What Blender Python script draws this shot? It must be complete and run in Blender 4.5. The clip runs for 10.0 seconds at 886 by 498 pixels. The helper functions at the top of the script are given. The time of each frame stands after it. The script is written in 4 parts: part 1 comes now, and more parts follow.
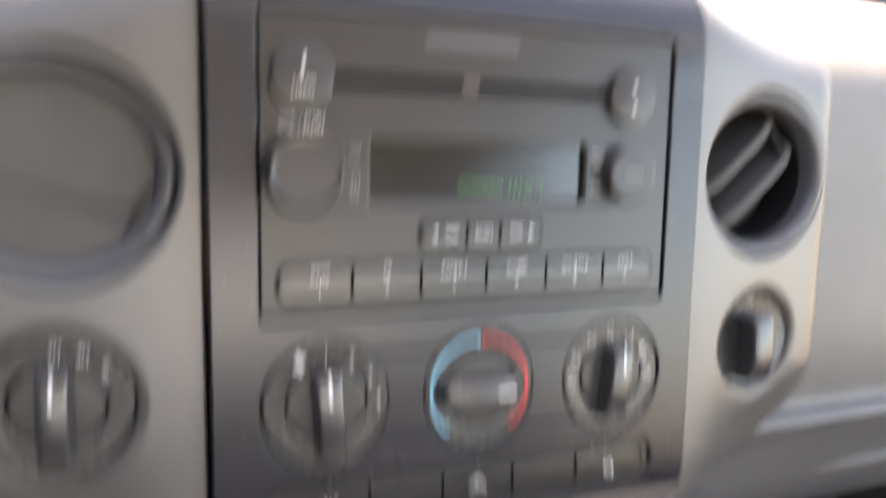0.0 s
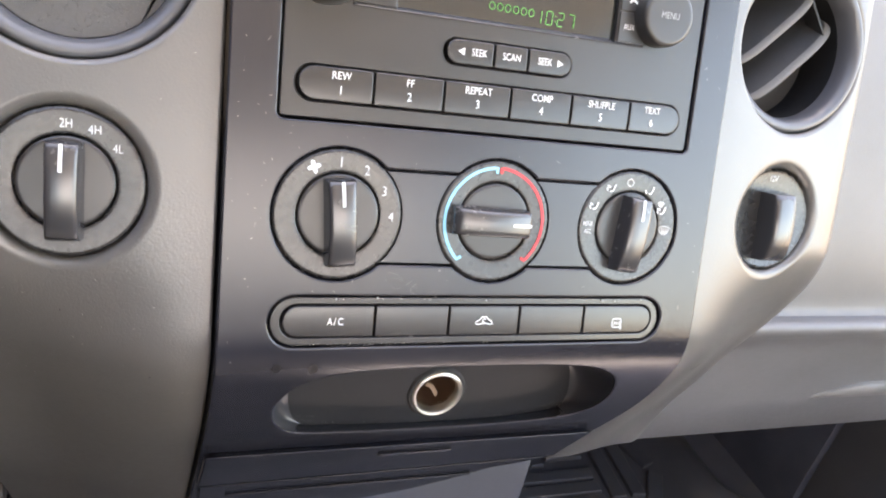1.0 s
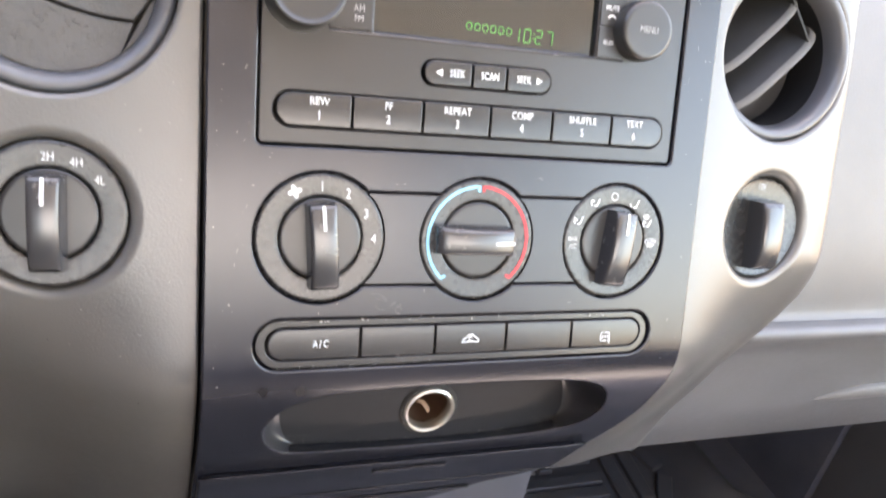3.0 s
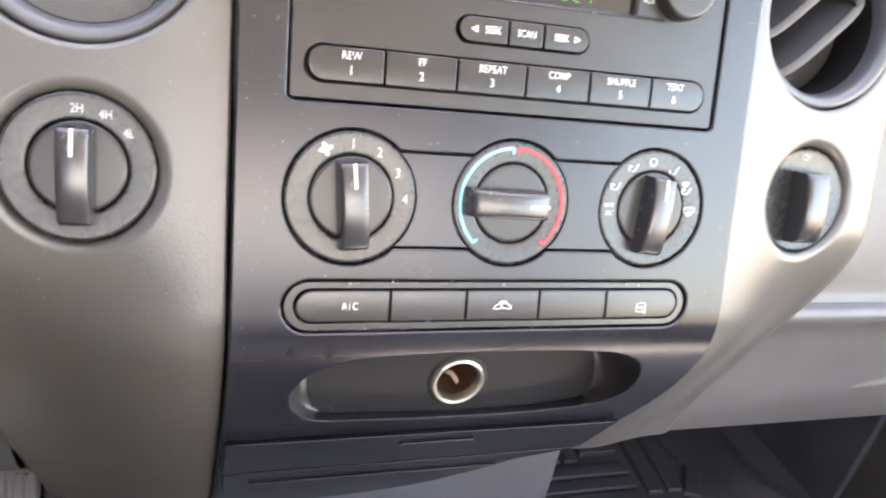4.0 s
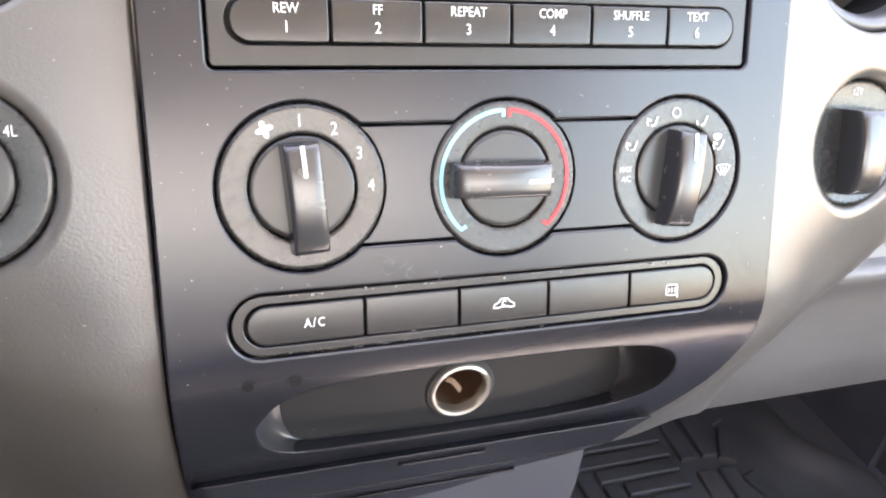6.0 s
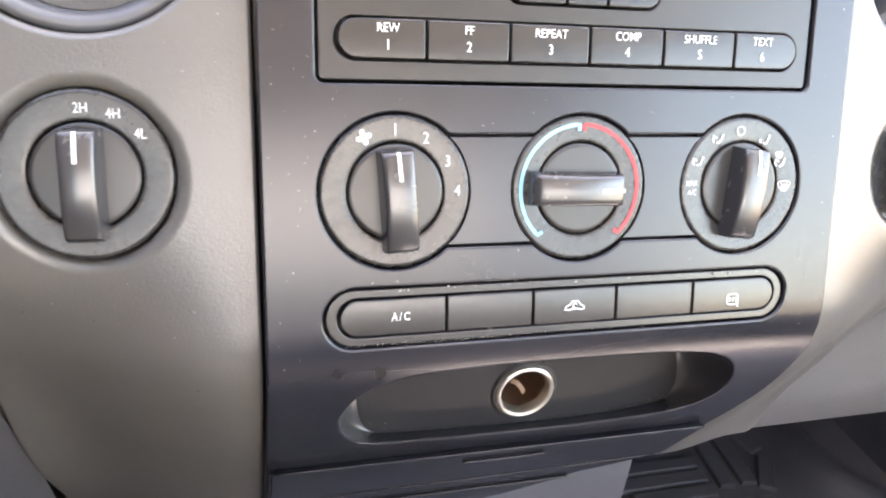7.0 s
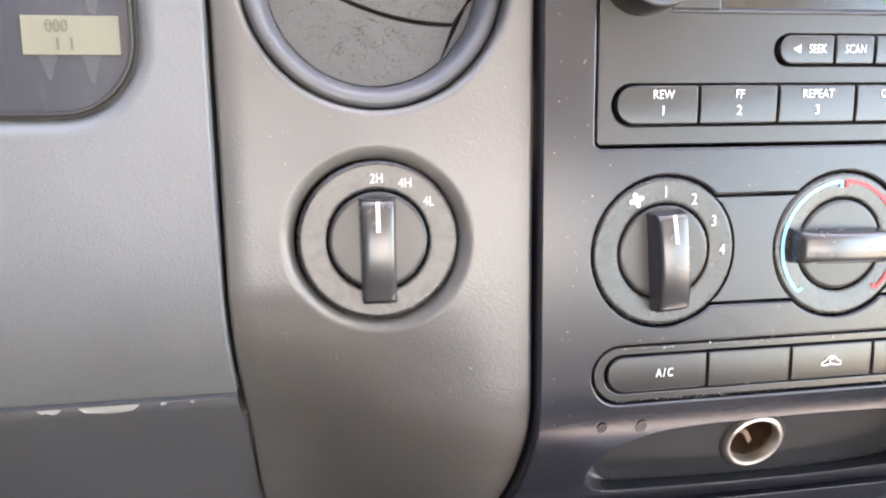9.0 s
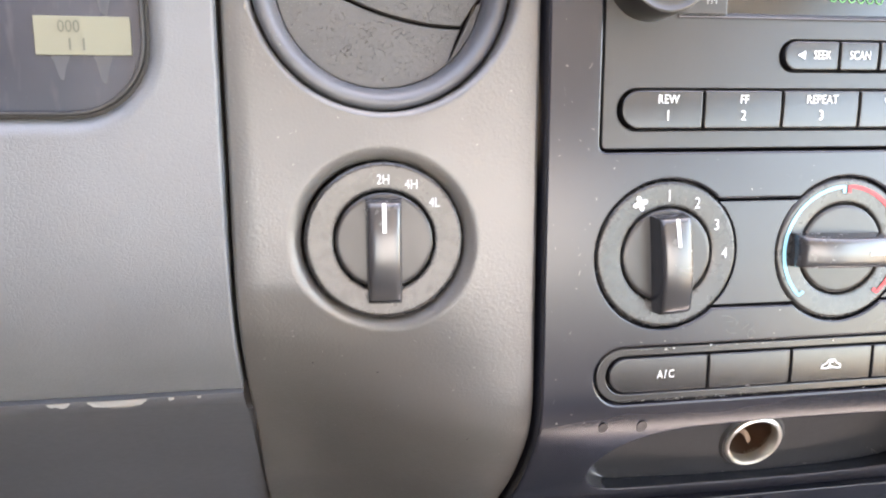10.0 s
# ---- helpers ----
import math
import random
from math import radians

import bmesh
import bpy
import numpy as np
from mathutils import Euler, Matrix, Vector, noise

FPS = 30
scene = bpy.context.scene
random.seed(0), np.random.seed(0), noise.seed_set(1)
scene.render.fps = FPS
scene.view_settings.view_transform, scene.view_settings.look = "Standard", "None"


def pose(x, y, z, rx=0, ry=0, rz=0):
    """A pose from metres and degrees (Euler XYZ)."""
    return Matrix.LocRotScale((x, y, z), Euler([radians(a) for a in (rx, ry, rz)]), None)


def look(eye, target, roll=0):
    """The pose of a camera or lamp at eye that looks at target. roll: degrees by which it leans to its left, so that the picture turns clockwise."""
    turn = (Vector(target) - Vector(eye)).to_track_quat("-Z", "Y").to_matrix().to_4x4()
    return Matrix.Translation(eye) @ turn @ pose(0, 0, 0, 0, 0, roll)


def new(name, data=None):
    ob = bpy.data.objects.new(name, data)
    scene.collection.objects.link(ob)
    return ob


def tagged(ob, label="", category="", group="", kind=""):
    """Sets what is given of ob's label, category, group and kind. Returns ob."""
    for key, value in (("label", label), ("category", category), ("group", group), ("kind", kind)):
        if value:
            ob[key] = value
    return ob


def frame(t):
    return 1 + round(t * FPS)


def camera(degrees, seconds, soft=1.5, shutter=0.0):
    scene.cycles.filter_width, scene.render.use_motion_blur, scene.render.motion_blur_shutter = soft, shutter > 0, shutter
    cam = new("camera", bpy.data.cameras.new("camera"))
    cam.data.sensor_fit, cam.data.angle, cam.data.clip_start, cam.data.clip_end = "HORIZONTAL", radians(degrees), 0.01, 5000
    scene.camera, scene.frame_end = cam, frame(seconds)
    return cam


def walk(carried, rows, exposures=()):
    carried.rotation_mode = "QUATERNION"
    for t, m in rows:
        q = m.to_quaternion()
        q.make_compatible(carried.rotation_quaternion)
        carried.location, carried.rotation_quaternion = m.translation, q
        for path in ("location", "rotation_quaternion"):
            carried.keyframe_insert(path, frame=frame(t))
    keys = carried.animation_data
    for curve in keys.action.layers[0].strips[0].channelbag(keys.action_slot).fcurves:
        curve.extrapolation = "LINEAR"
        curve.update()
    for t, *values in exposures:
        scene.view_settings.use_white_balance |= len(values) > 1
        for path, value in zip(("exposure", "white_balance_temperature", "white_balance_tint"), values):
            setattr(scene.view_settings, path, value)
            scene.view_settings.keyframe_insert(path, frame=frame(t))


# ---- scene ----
LEAN = 20.0                                   # the dashboard's face leans back by this much
BASE = pose(0, 0, 1.16) @ pose(0, 0, 0, -LEAN)  # dashboard coordinates: x across, y into the dash, z up its face
cam = camera(61.0, 10.0, soft=2.0, shutter=0.9)
ROWS = [
    (0.0, -0.1487, -0.3166, 0.0696, -22.02, -6.97, 1.03),
    (0.2, -0.1498, -0.3233, 0.0264, -20.93, -9.21, 4.74),
    (0.3, -0.1501, -0.3217, 0.0205, -20.62, -10.59, 5.84),
    (0.4, -0.1479, -0.3170, 0.0096, -20.84, -12.16, 6.91),
    (0.5, -0.1438, -0.3098, -0.0001, -22.71, -11.36, 6.83),
    (0.6, -0.1459, -0.3120, 0.0037, -22.69, -9.98, 4.80),
    (1.0, -0.1507, -0.3174, 0.0026, -21.63, -9.42, 5.38),
    (1.5, -0.1469, -0.3217, 0.0093, -21.55, -8.70, 4.54),
    (2.0, -0.1464, -0.3302, 0.0176, -20.56, -6.89, 2.83),
    (2.5, -0.1452, -0.3283, 0.0201, -20.54, -7.73, 3.30),
    (2.7, -0.1413, -0.3259, 0.0176, -20.55, -8.38, 3.49),
    (3.8, -0.1384, -0.3144, -0.0013, -21.07, -10.53, 5.26),
    (4.0, -0.1397, -0.3152, -0.0041, -18.89, -9.85, 4.27),
    (4.2, -0.1372, -0.3066, -0.0039, -18.67, -11.53, 4.64),
    (4.5, -0.1299, -0.2904, -0.0075, -17.89, -10.56, 2.05),
    (5.0, -0.1056, -0.2682, -0.0033, -17.30, -11.27, -0.88),
    (5.2, -0.1068, -0.2578, -0.0015, -18.51, -12.54, -0.50),
    (6.3, -0.1086, -0.2567, -0.0060, -17.96, -12.31, -0.43),
    (6.5, -0.1099, -0.2580, -0.0059, -17.94, -12.05, -0.50),
    (7.0, -0.1331, -0.2723, -0.0100, -15.72, -10.53, 0.58),
    (7.5, -0.1349, -0.2751, -0.0108, -15.73, -10.39, 0.90),
    (7.8, -0.1476, -0.2859, -0.0019, -14.02, -9.44, -0.75),
    (8.0, -0.1723, -0.2703, -0.0064, -10.59, -8.92, -1.30),
    (8.2, -0.1940, -0.2636, 0.0077, -8.56, -10.90, -0.33),
    (8.5, -0.2071, -0.2633, 0.0082, -9.43, -9.56, -0.87),
    (9.0, -0.2054, -0.2634, 0.0084, -9.73, -9.38, -0.71),
    (9.5, -0.2039, -0.2652, 0.0130, -9.39, -9.89, -0.45),
    (10.0, -0.2067, -0.2659, 0.0123, -9.51, -10.00, -0.13),
]
EXPOSURE, KELVIN = 3.95, 9500.0
walk(cam, [(t, BASE @ pose(x, y, z, 0, 0, yaw) @ pose(0, 0, 0, 90 + pitch) @ pose(0, 0, 0, 0, 0, roll)) for t, x, y, z, yaw, pitch, roll in ROWS],
     exposures=[(t, EXPOSURE + e, KELVIN, 19.0) for t, e in ((0.0, -1.0), (0.5, -0.68), (1.0, -0.33), (2.5, -0.2), (4.0, -0.03), (10.0, 0.07))])

# ---- light: sky all round, sun from ahead and to the passenger side ----
SUN_UP, SUN_TURN = 55.0, 14.0                 # degrees above the horizon, and from straight ahead towards the passenger side
world = bpy.data.worlds.new("sky")
scene.world = world
world.use_nodes = True
wn = world.node_tree
sky = wn.nodes.new("ShaderNodeTexSky")
sky.sky_type, sky.sun_disc = "NISHITA", False
sky.dust_density, sky.ozone_density = 1.5, 1.4
sky.sun_elevation, sky.sun_rotation = radians(SUN_UP), radians(SUN_TURN)
wn.links.new(sky.outputs[0], wn.nodes["Background"].inputs[0])
wn.nodes["Background"].inputs[1].default_value = 0.15
sun = new("sun", bpy.data.lights.new("sun", "SUN"))
sun.data.energy, sun.data.angle, sun.data.color = 4.5, radians(0.5), (1.0, 0.95, 0.87)
sun.matrix_basis = look((4 * math.sin(radians(SUN_TURN)), 4 * math.cos(radians(SUN_TURN)), 1 + 4 * math.tan(radians(SUN_UP))), (0, 0, 1))



def window_light(name, at, target, width, height, watts, colour):
    """The sky's light through a window opening."""
    ob = new(name, bpy.data.lights.new(name, "AREA"))
    ob.data.shape, ob.data.size, ob.data.size_y, ob.data.energy, ob.data.color = "RECTANGLE", width, height, watts, colour
    ob.matrix_basis = look(at, target)


window_light("back_window_light", (-0.06, -1.40, 1.445), (-0.06, -0.40, 1.91), 0.98, 0.32, 0.46, (1.0, 0.86, 0.77))
window_light("passenger_window_light", (0.70, -0.85, 1.40), (0.0, -0.85, 1.40), 1.24, 0.62, 0.87, (0.38, 0.67, 1.0))


# ---- materials ----
def plastic(name, colour, rough=0.45, grain=0.0, scale=900.0, dust=0.0, spec=0.65, vary=0.10, kind="noise", scuff=0.0, crumbs=False):
    """Moulded plastic: broad stains, fine grain, dust specks and faint scuffs."""
    m = bpy.data.materials.new(name)
    m.use_nodes = True
    nt = m.node_tree
    b = nt.nodes["Principled BSDF"]
    b.inputs["Specular IOR Level"].default_value = spec
    co = nt.nodes.new("ShaderNodeTexCoord")

    def tex(kind_, sc, detail=3.0):
        n = nt.nodes.new("ShaderNodeTexNoise" if kind_ == "noise" else "ShaderNodeTexVoronoi")
        n.inputs["Scale"].default_value = sc
        if kind_ == "noise":
            n.inputs["Detail"].default_value = detail
        nt.links.new(co.outputs["Object"], n.inputs["Vector"])
        return n

    def ramp(src, lo, hi, a, c):
        n = nt.nodes.new("ShaderNodeMapRange")
        n.inputs[1].default_value, n.inputs[2].default_value, n.inputs[3].default_value, n.inputs[4].default_value = lo, hi, a, c
        nt.links.new(src, n.inputs[0])
        return n.outputs[0]

    broad, fine = tex("noise", 14.0), tex("noise", 260.0)
    mix = nt.nodes.new("ShaderNodeMix")
    mix.data_type = "RGBA"
    mix.inputs[6].default_value = (*[c * (1 - vary) for c in colour], 1)
    mix.inputs[7].default_value = (*[min(1, c * (1 + vary)) for c in colour], 1)
    nt.links.new(ramp(broad.outputs["Fac"], 0.3, 0.7, 0, 1), mix.inputs[0])
    out = mix.outputs[2]
    if dust:
        spots = tex("voronoi", 900.0 if crumbs else 330.0)
        patch = tex("noise", 35.0, 2.0)
        mul = nt.nodes.new("ShaderNodeMath")
        mul.operation = "MULTIPLY"
        nt.links.new(ramp(spots.outputs["Distance"], *((0.16, 0.24) if crumbs else (0.07, 0.13)), dust * 0.6, 0.0), mul.inputs[0])
        nt.links.new(ramp(patch.outputs["Fac"], *((0.35, 0.55) if crumbs else (0.55, 0.72)), 0.0, 1.0), mul.inputs[1])
        mix2 = nt.nodes.new("ShaderNodeMix")
        mix2.data_type = "RGBA"
        mix2.inputs[7].default_value = (0.5, 0.48, 0.45, 1)
        nt.links.new(mul.outputs[0], mix2.inputs[0])
        nt.links.new(out, mix2.inputs[6])
        out = mix2.outputs[2]
    nt.links.new(out, b.inputs["Base Color"])
    add = nt.nodes.new("ShaderNodeMath")
    nt.links.new(ramp(broad.outputs["Fac"], 0.3, 0.7, rough - 0.015, rough + 0.015), add.inputs[0])
    nt.links.new(ramp(fine.outputs["Fac"], 0.35, 0.65, -0.015 if scuff >= 0 else -0.004, 0.02 + scuff), add.inputs[1])
    nt.links.new(add.outputs[0], b.inputs["Roughness"])
    if grain:
        g = tex("noise" if kind == "noise" else "voronoi", scale, 4.0)
        if kind == "leather":
            g.feature = "DISTANCE_TO_EDGE"
            warp, mixv = tex("noise", scale * 0.8, 2.0), nt.nodes.new("ShaderNodeMix")
            mixv.data_type = "RGBA"
            mixv.inputs[0].default_value = 0.0045
            nt.links.new(co.outputs["Object"], mixv.inputs[6])
            nt.links.new(warp.outputs["Color"], mixv.inputs[7])
            nt.links.new(mixv.outputs[2], g.inputs["Vector"])
        bump = nt.nodes.new("ShaderNodeBump")
        bump.inputs["Strength"].default_value, bump.inputs["Distance"].default_value = grain, 0.0004
        high = g.outputs["Distance" if kind != "noise" else "Fac"]
        nt.links.new(ramp(high, 0.0, 0.16, 0.0, 0.5) if kind == "leather" else high, bump.inputs["Height"])
        nt.links.new(bump.outputs[0], b.inputs["Normal"])
    return m


def simple(name, colour, rough=0.5, metal=0.0, glow=0.0, spec=0.5, coat=0.0):
    m = bpy.data.materials.new(name)
    m.use_nodes = True
    b = m.node_tree.nodes["Principled BSDF"]
    b.inputs["Base Color"].default_value = (*colour, 1)
    b.inputs["Roughness"].default_value, b.inputs["Metallic"].default_value = rough, metal
    b.inputs["Specular IOR Level"].default_value, b.inputs["Coat Weight"].default_value = spec, coat
    if glow:
        b.inputs["Emission Color"].default_value, b.inputs["Emission Strength"].default_value = (*colour, 1), glow
    return m


BEZEL = plastic("charcoal_satin_plastic", (0.0185, 0.0194, 0.0258), 0.24, 0.03, 1700, 0.0, spec=0.62, scuff=-0.012)
FACE = plastic("charcoal_radio_plastic", (0.021, 0.021, 0.0225), 0.31, 0.12, 1600, 0.0, spec=0.66)
KEY = plastic("black_soft_key_plastic", (0.019, 0.0191, 0.0206), 0.24, 0.04, 1800, 0.0, spec=0.75)
GRIP = plastic("black_grip_plastic", (0.038, 0.0384, 0.0420), 0.25, 0.02, 1800, 0.0, spec=1.0)
KNOB = plastic("black_knob_plastic", (0.033, 0.0325, 0.0330), 0.30, 0.025, 1800, 0.0, spec=0.6)
RING = plastic("black_dial_plastic", (0.026, 0.0255, 0.0258), 0.27, 0.03, 1800, 0.0, spec=0.68)
POD = plastic("grey_grained_plastic", (0.106, 0.1015, 0.0965), 0.33, 0.30, 850, 0.3, spec=1.0)
DASH = plastic("pale_grey_grained_plastic", (0.155, 0.152, 0.149), 0.52, 0.35, 700, 0.2)
LEATHER = plastic("grey_leather_grain_plastic", (0.143, 0.150, 0.158), 0.42, 0.24, 520, 0.15, spec=0.7, kind="leather")
GLOVE = plastic("grey_glovebox_plastic", (0.130, 0.131, 0.135), 0.45, 0.3, 700, 0.2)
KNEE = plastic("grey_lower_dash_plastic", (0.082, 0.086, 0.095), 0.5, 0.3, 700, 0.2)
COVER = plastic("blue_grey_cover_plastic", (0.054, 0.064, 0.083), 0.6, 0.3, 700, 0.2)
VANE = plastic("black_vent_blade_plastic", (0.016, 0.0158, 0.0160), 0.55, 0.5, 900, 0.0)
EDGE = plastic("dusty_blade_edge", (0.12, 0.115, 0.11), 0.7, 0.6, 1500, 0.25, crumbs=True)
VENT = plastic("grey_vent_plastic", (0.088, 0.091, 0.100), 0.33, 0.15, 1200, 0.5)
BLADE = plastic("dusty_vent_blade_plastic", (0.062, 0.059, 0.057), 0.55, 1.0, 420, 0.15, vary=0.30, crumbs=True)
DARK = plastic("black_recess_plastic", (0.028, 0.028, 0.030), 0.6, 0.2, 900)
RUBBER = plastic("black_rubber", (0.058, 0.064, 0.080), 0.55, 0.3, 500, 0.4)
# unseen pale floor: its tone brightens reflections low on the bezel's right
CARPET = plastic("pale_bounce_carpet", (0.40, 0.42, 0.50), 0.95, 1.0, 260, 0.0, spec=0.1)
LINING = plastic("tan_grey_lining", (0.16, 0.13, 0.105), 0.9, 0.5, 300, 0.0, spec=0.1)
# unseen back wall tone, set for its reflection in keys and bezel
CLOTH = plastic("tan_bounce_cloth", (0.31, 0.27, 0.235), 0.9, 0.5, 300, 0.0, spec=0.1)
HEADLINER = plastic("pale_grey_headliner", (0.60, 0.60, 0.59), 0.9, 0.5, 300, 0.0, spec=0.1)
# near-black unseen walls that hold down light from the left and from low behind
DIMWALL = plastic("near_black_unseen_wall", (0.026, 0.021, 0.017), 0.9, 0.5, 300, 0.0, spec=0.1)
# darker twin of CARPET: the shade under the dash is in the colour
FOOTWELL = plastic("shade_toned_footwell_carpet", (0.098, 0.110, 0.145), 0.95, 1.0, 260, 0.0, spec=0.1)
WELL = plastic("matte_black_vent_lining", (0.013, 0.013, 0.0138), 0.8, 0.2, 900, spec=0.2)
TRAY = plastic("black_tray_rubber", (0.021, 0.0215, 0.0245), 0.5, 0.25, 1100, 0.12, spec=0.25)
TRAYWALL = plastic("dusty_tray_wall_plastic", (0.032, 0.0330, 0.0390), 0.32, 0.03, 900, 0.1, spec=1.0)
# near-black unseen floor that keeps bounce off the lower panels
DIMFLOOR = plastic("dimmed_unseen_floor", (0.020, 0.0215, 0.0262), 0.95, 0.4, 400, 0.0, spec=0.1)
WHITE = simple("white_print", (0.72, 0.73, 0.73), 0.5)
GREYPRINT = simple("grey_print", (0.36, 0.36, 0.36), 0.5)
BADGE = simple("dim_brown_badge", (0.10, 0.07, 0.06), 0.5)
RED = simple("red_print", (0.72, 0.05, 0.06), 0.5)
BLUE = simple("light_blue_print", (0.22, 0.62, 0.82), 0.5)
GREEN = simple("green_display_segments", (0.06, 0.30, 0.06), 0.5, glow=0.015)
GLASS = simple("dark_display_window", (0.014, 0.0155, 0.0150), 0.14, spec=0.8)
CHROME = simple("worn_steel", (0.68, 0.66, 0.62), 0.38, 1.0)
CONTACT = simple("tarnished_contact", (0.25, 0.165, 0.118), 0.5, 0.2)
BRASS = simple("brown_socket_wall", (0.15, 0.090, 0.062), 0.35, 0.5)
LCD = simple("pale_lcd", (0.19, 0.188, 0.14), 0.5, coat=0.3)
LCDINK = simple("lcd_ink", (0.105, 0.107, 0.085), 0.5)
# bluish base stands in for the reflected sky; wiped smears are mixed over it
LENS = plastic("sky_tinted_cluster_lens", (0.036, 0.041, 0.055), 0.24, 0.0, 900, 0.05, spec=0.9, vary=0.3, scuff=-0.01)
wipe = LENS.node_tree
wipe_co, wipe_map, wipe_noise, wipe_ramp, wipe_mix = [wipe.nodes.new("ShaderNode" + k) for k in ("TexCoord", "Mapping", "TexNoise", "MapRange", "Mix")]
wipe_map.inputs["Scale"].default_value = (46.0, 1.0, 13.0)
wipe_noise.inputs["Detail"].default_value = 2.0
wipe_ramp.inputs[1].default_value, wipe_ramp.inputs[2].default_value, wipe_ramp.inputs[4].default_value = 0.58, 0.75, 0.12
wipe_mix.data_type = "RGBA"
wipe_mix.inputs[7].default_value = (0.17, 0.17, 0.18, 1)
wipe_bsdf = wipe.nodes["Principled BSDF"]
wipe.links.new(wipe_bsdf.inputs["Base Color"].links[0].from_socket, wipe_mix.inputs[6])
wipe.links.new(wipe_co.outputs["Object"], wipe_map.inputs["Vector"])
wipe.links.new(wipe_map.outputs[0], wipe_noise.inputs["Vector"])
wipe.links.new(wipe_noise.outputs["Fac"], wipe_ramp.inputs[0])
wipe.links.new(wipe_ramp.outputs[0], wipe_mix.inputs[0])
wipe.links.new(wipe_mix.outputs[2], wipe_bsdf.inputs["Base Color"])
SCUFF = simple("pale_scuff", (0.13, 0.13, 0.13), 0.6)
RUB = simple("dull_rubbed_plastic", (0.0095, 0.0100, 0.0130), 0.32, spec=0.45)
SMUDGE = simple("pale_lens_smudge", (0.062, 0.065, 0.074), 0.4)
LINT = simple("pale_dust", (0.42, 0.41, 0.39), 0.9, spec=0.1)
CHIP = simple("bare_chipped_plastic", (0.27, 0.262, 0.245), 0.7)


# ---- shapes ----
def thing(name, at, label, category, group="", kind=""):
    ob = new(name)
    ob.empty_display_size = 0.02
    ob.matrix_basis = BASE @ Matrix.Translation(at)
    return tagged(ob, label, category, group, kind)


def part(name, bm, material, parent=None, label="", smooth=35.0, normals=None, free=False):
    me = bpy.data.meshes.new(name)
    if isinstance(bm, bmesh.types.BMesh):
        bm.to_mesh(me)
        bm.free()
    else:
        me.from_pydata(bm[0], bm[1], [f for f in bm[2] if len(set(f)) == len(f)])
        me.validate()
        me.update()
    me.materials.append(material)
    ob = new(name, me)
    if smooth:
        for p in me.polygons:
            p.use_smooth = True
        if normals is None:
            me.set_sharp_from_angle(angle=radians(smooth))
    if normals is not None:
        me.normals_split_custom_set([tuple(normals[l.vertex_index]) for l in me.loops])
    if parent is not None:
        ob.parent = parent
        if parent.data is None:
            ob.matrix_parent_inverse = (BASE.inverted() @ parent.matrix_basis).inverted()
    elif not free:
        ob.matrix_basis = BASE
    if label:
        tagged(ob, label)
    return ob


def rrect(x0, x1, z0, z1, r, n=7):
    """Rounded rectangle, anticlockwise as seen from the seats."""
    pts = []
    for cx, cz, a in ((x1 - r, z0 + r, -90), (x1 - r, z1 - r, 0), (x0 + r, z1 - r, 90), (x0 + r, z0 + r, 180)):
        pts += [(cx + r * math.cos(radians(a + 90 * k / n)), cz + r * math.sin(radians(a + 90 * k / n))) for k in range(n + 1)]
    return pts


def arc(cx, cz, r, a0, a1, n):
    return [(cx + r * math.cos(radians(a0 + (a1 - a0) * k / n)), cz + r * math.sin(radians(a0 + (a1 - a0) * k / n))) for k in range(n + 1)]


def circle(cx, cz, r, n=72):
    return arc(cx, cz, r, 0, 360 - 360 / n, n - 1)


def clean(loop, least=0.0002):
    out = []
    for p in loop:
        if not out or math.dist(p, out[-1]) > least:
            out.append(p)
    return out[:-1] if math.dist(out[0], out[-1]) < least else out


def dense(loop, step):
    """The loop with its long edges cut into short ones."""
    out = []
    for a, c in zip(loop, loop[1:] + loop[:1]):
        n = max(1, int(math.dist(a, c) / step))
        out += [(a[0] + (c[0] - a[0]) * k / n, a[1] + (c[1] - a[1]) * k / n) for k in range(n)]
    return out


def inside(px, pz, loop):
    hit = np.zeros(len(px), bool)
    for (ax, az), (bx, bz) in zip(loop, loop[1:] + loop[:1]):
        if az != bz:
            hit ^= ((az > pz) != (bz > pz)) & (px < (bx - ax) * (pz - az) / (bz - az) + ax)
    return hit


def flat(x, z):
    return 0.0


def outward(loop):
    n = len(loop)
    out = []
    for k in range(n):
        (ax, az), (bx, bz) = loop[k - 1], loop[(k + 1) % n]
        d = math.hypot(bx - ax, bz - az) or 1
        out.append(((bz - az) / d, -(bx - ax) / d))
    return out


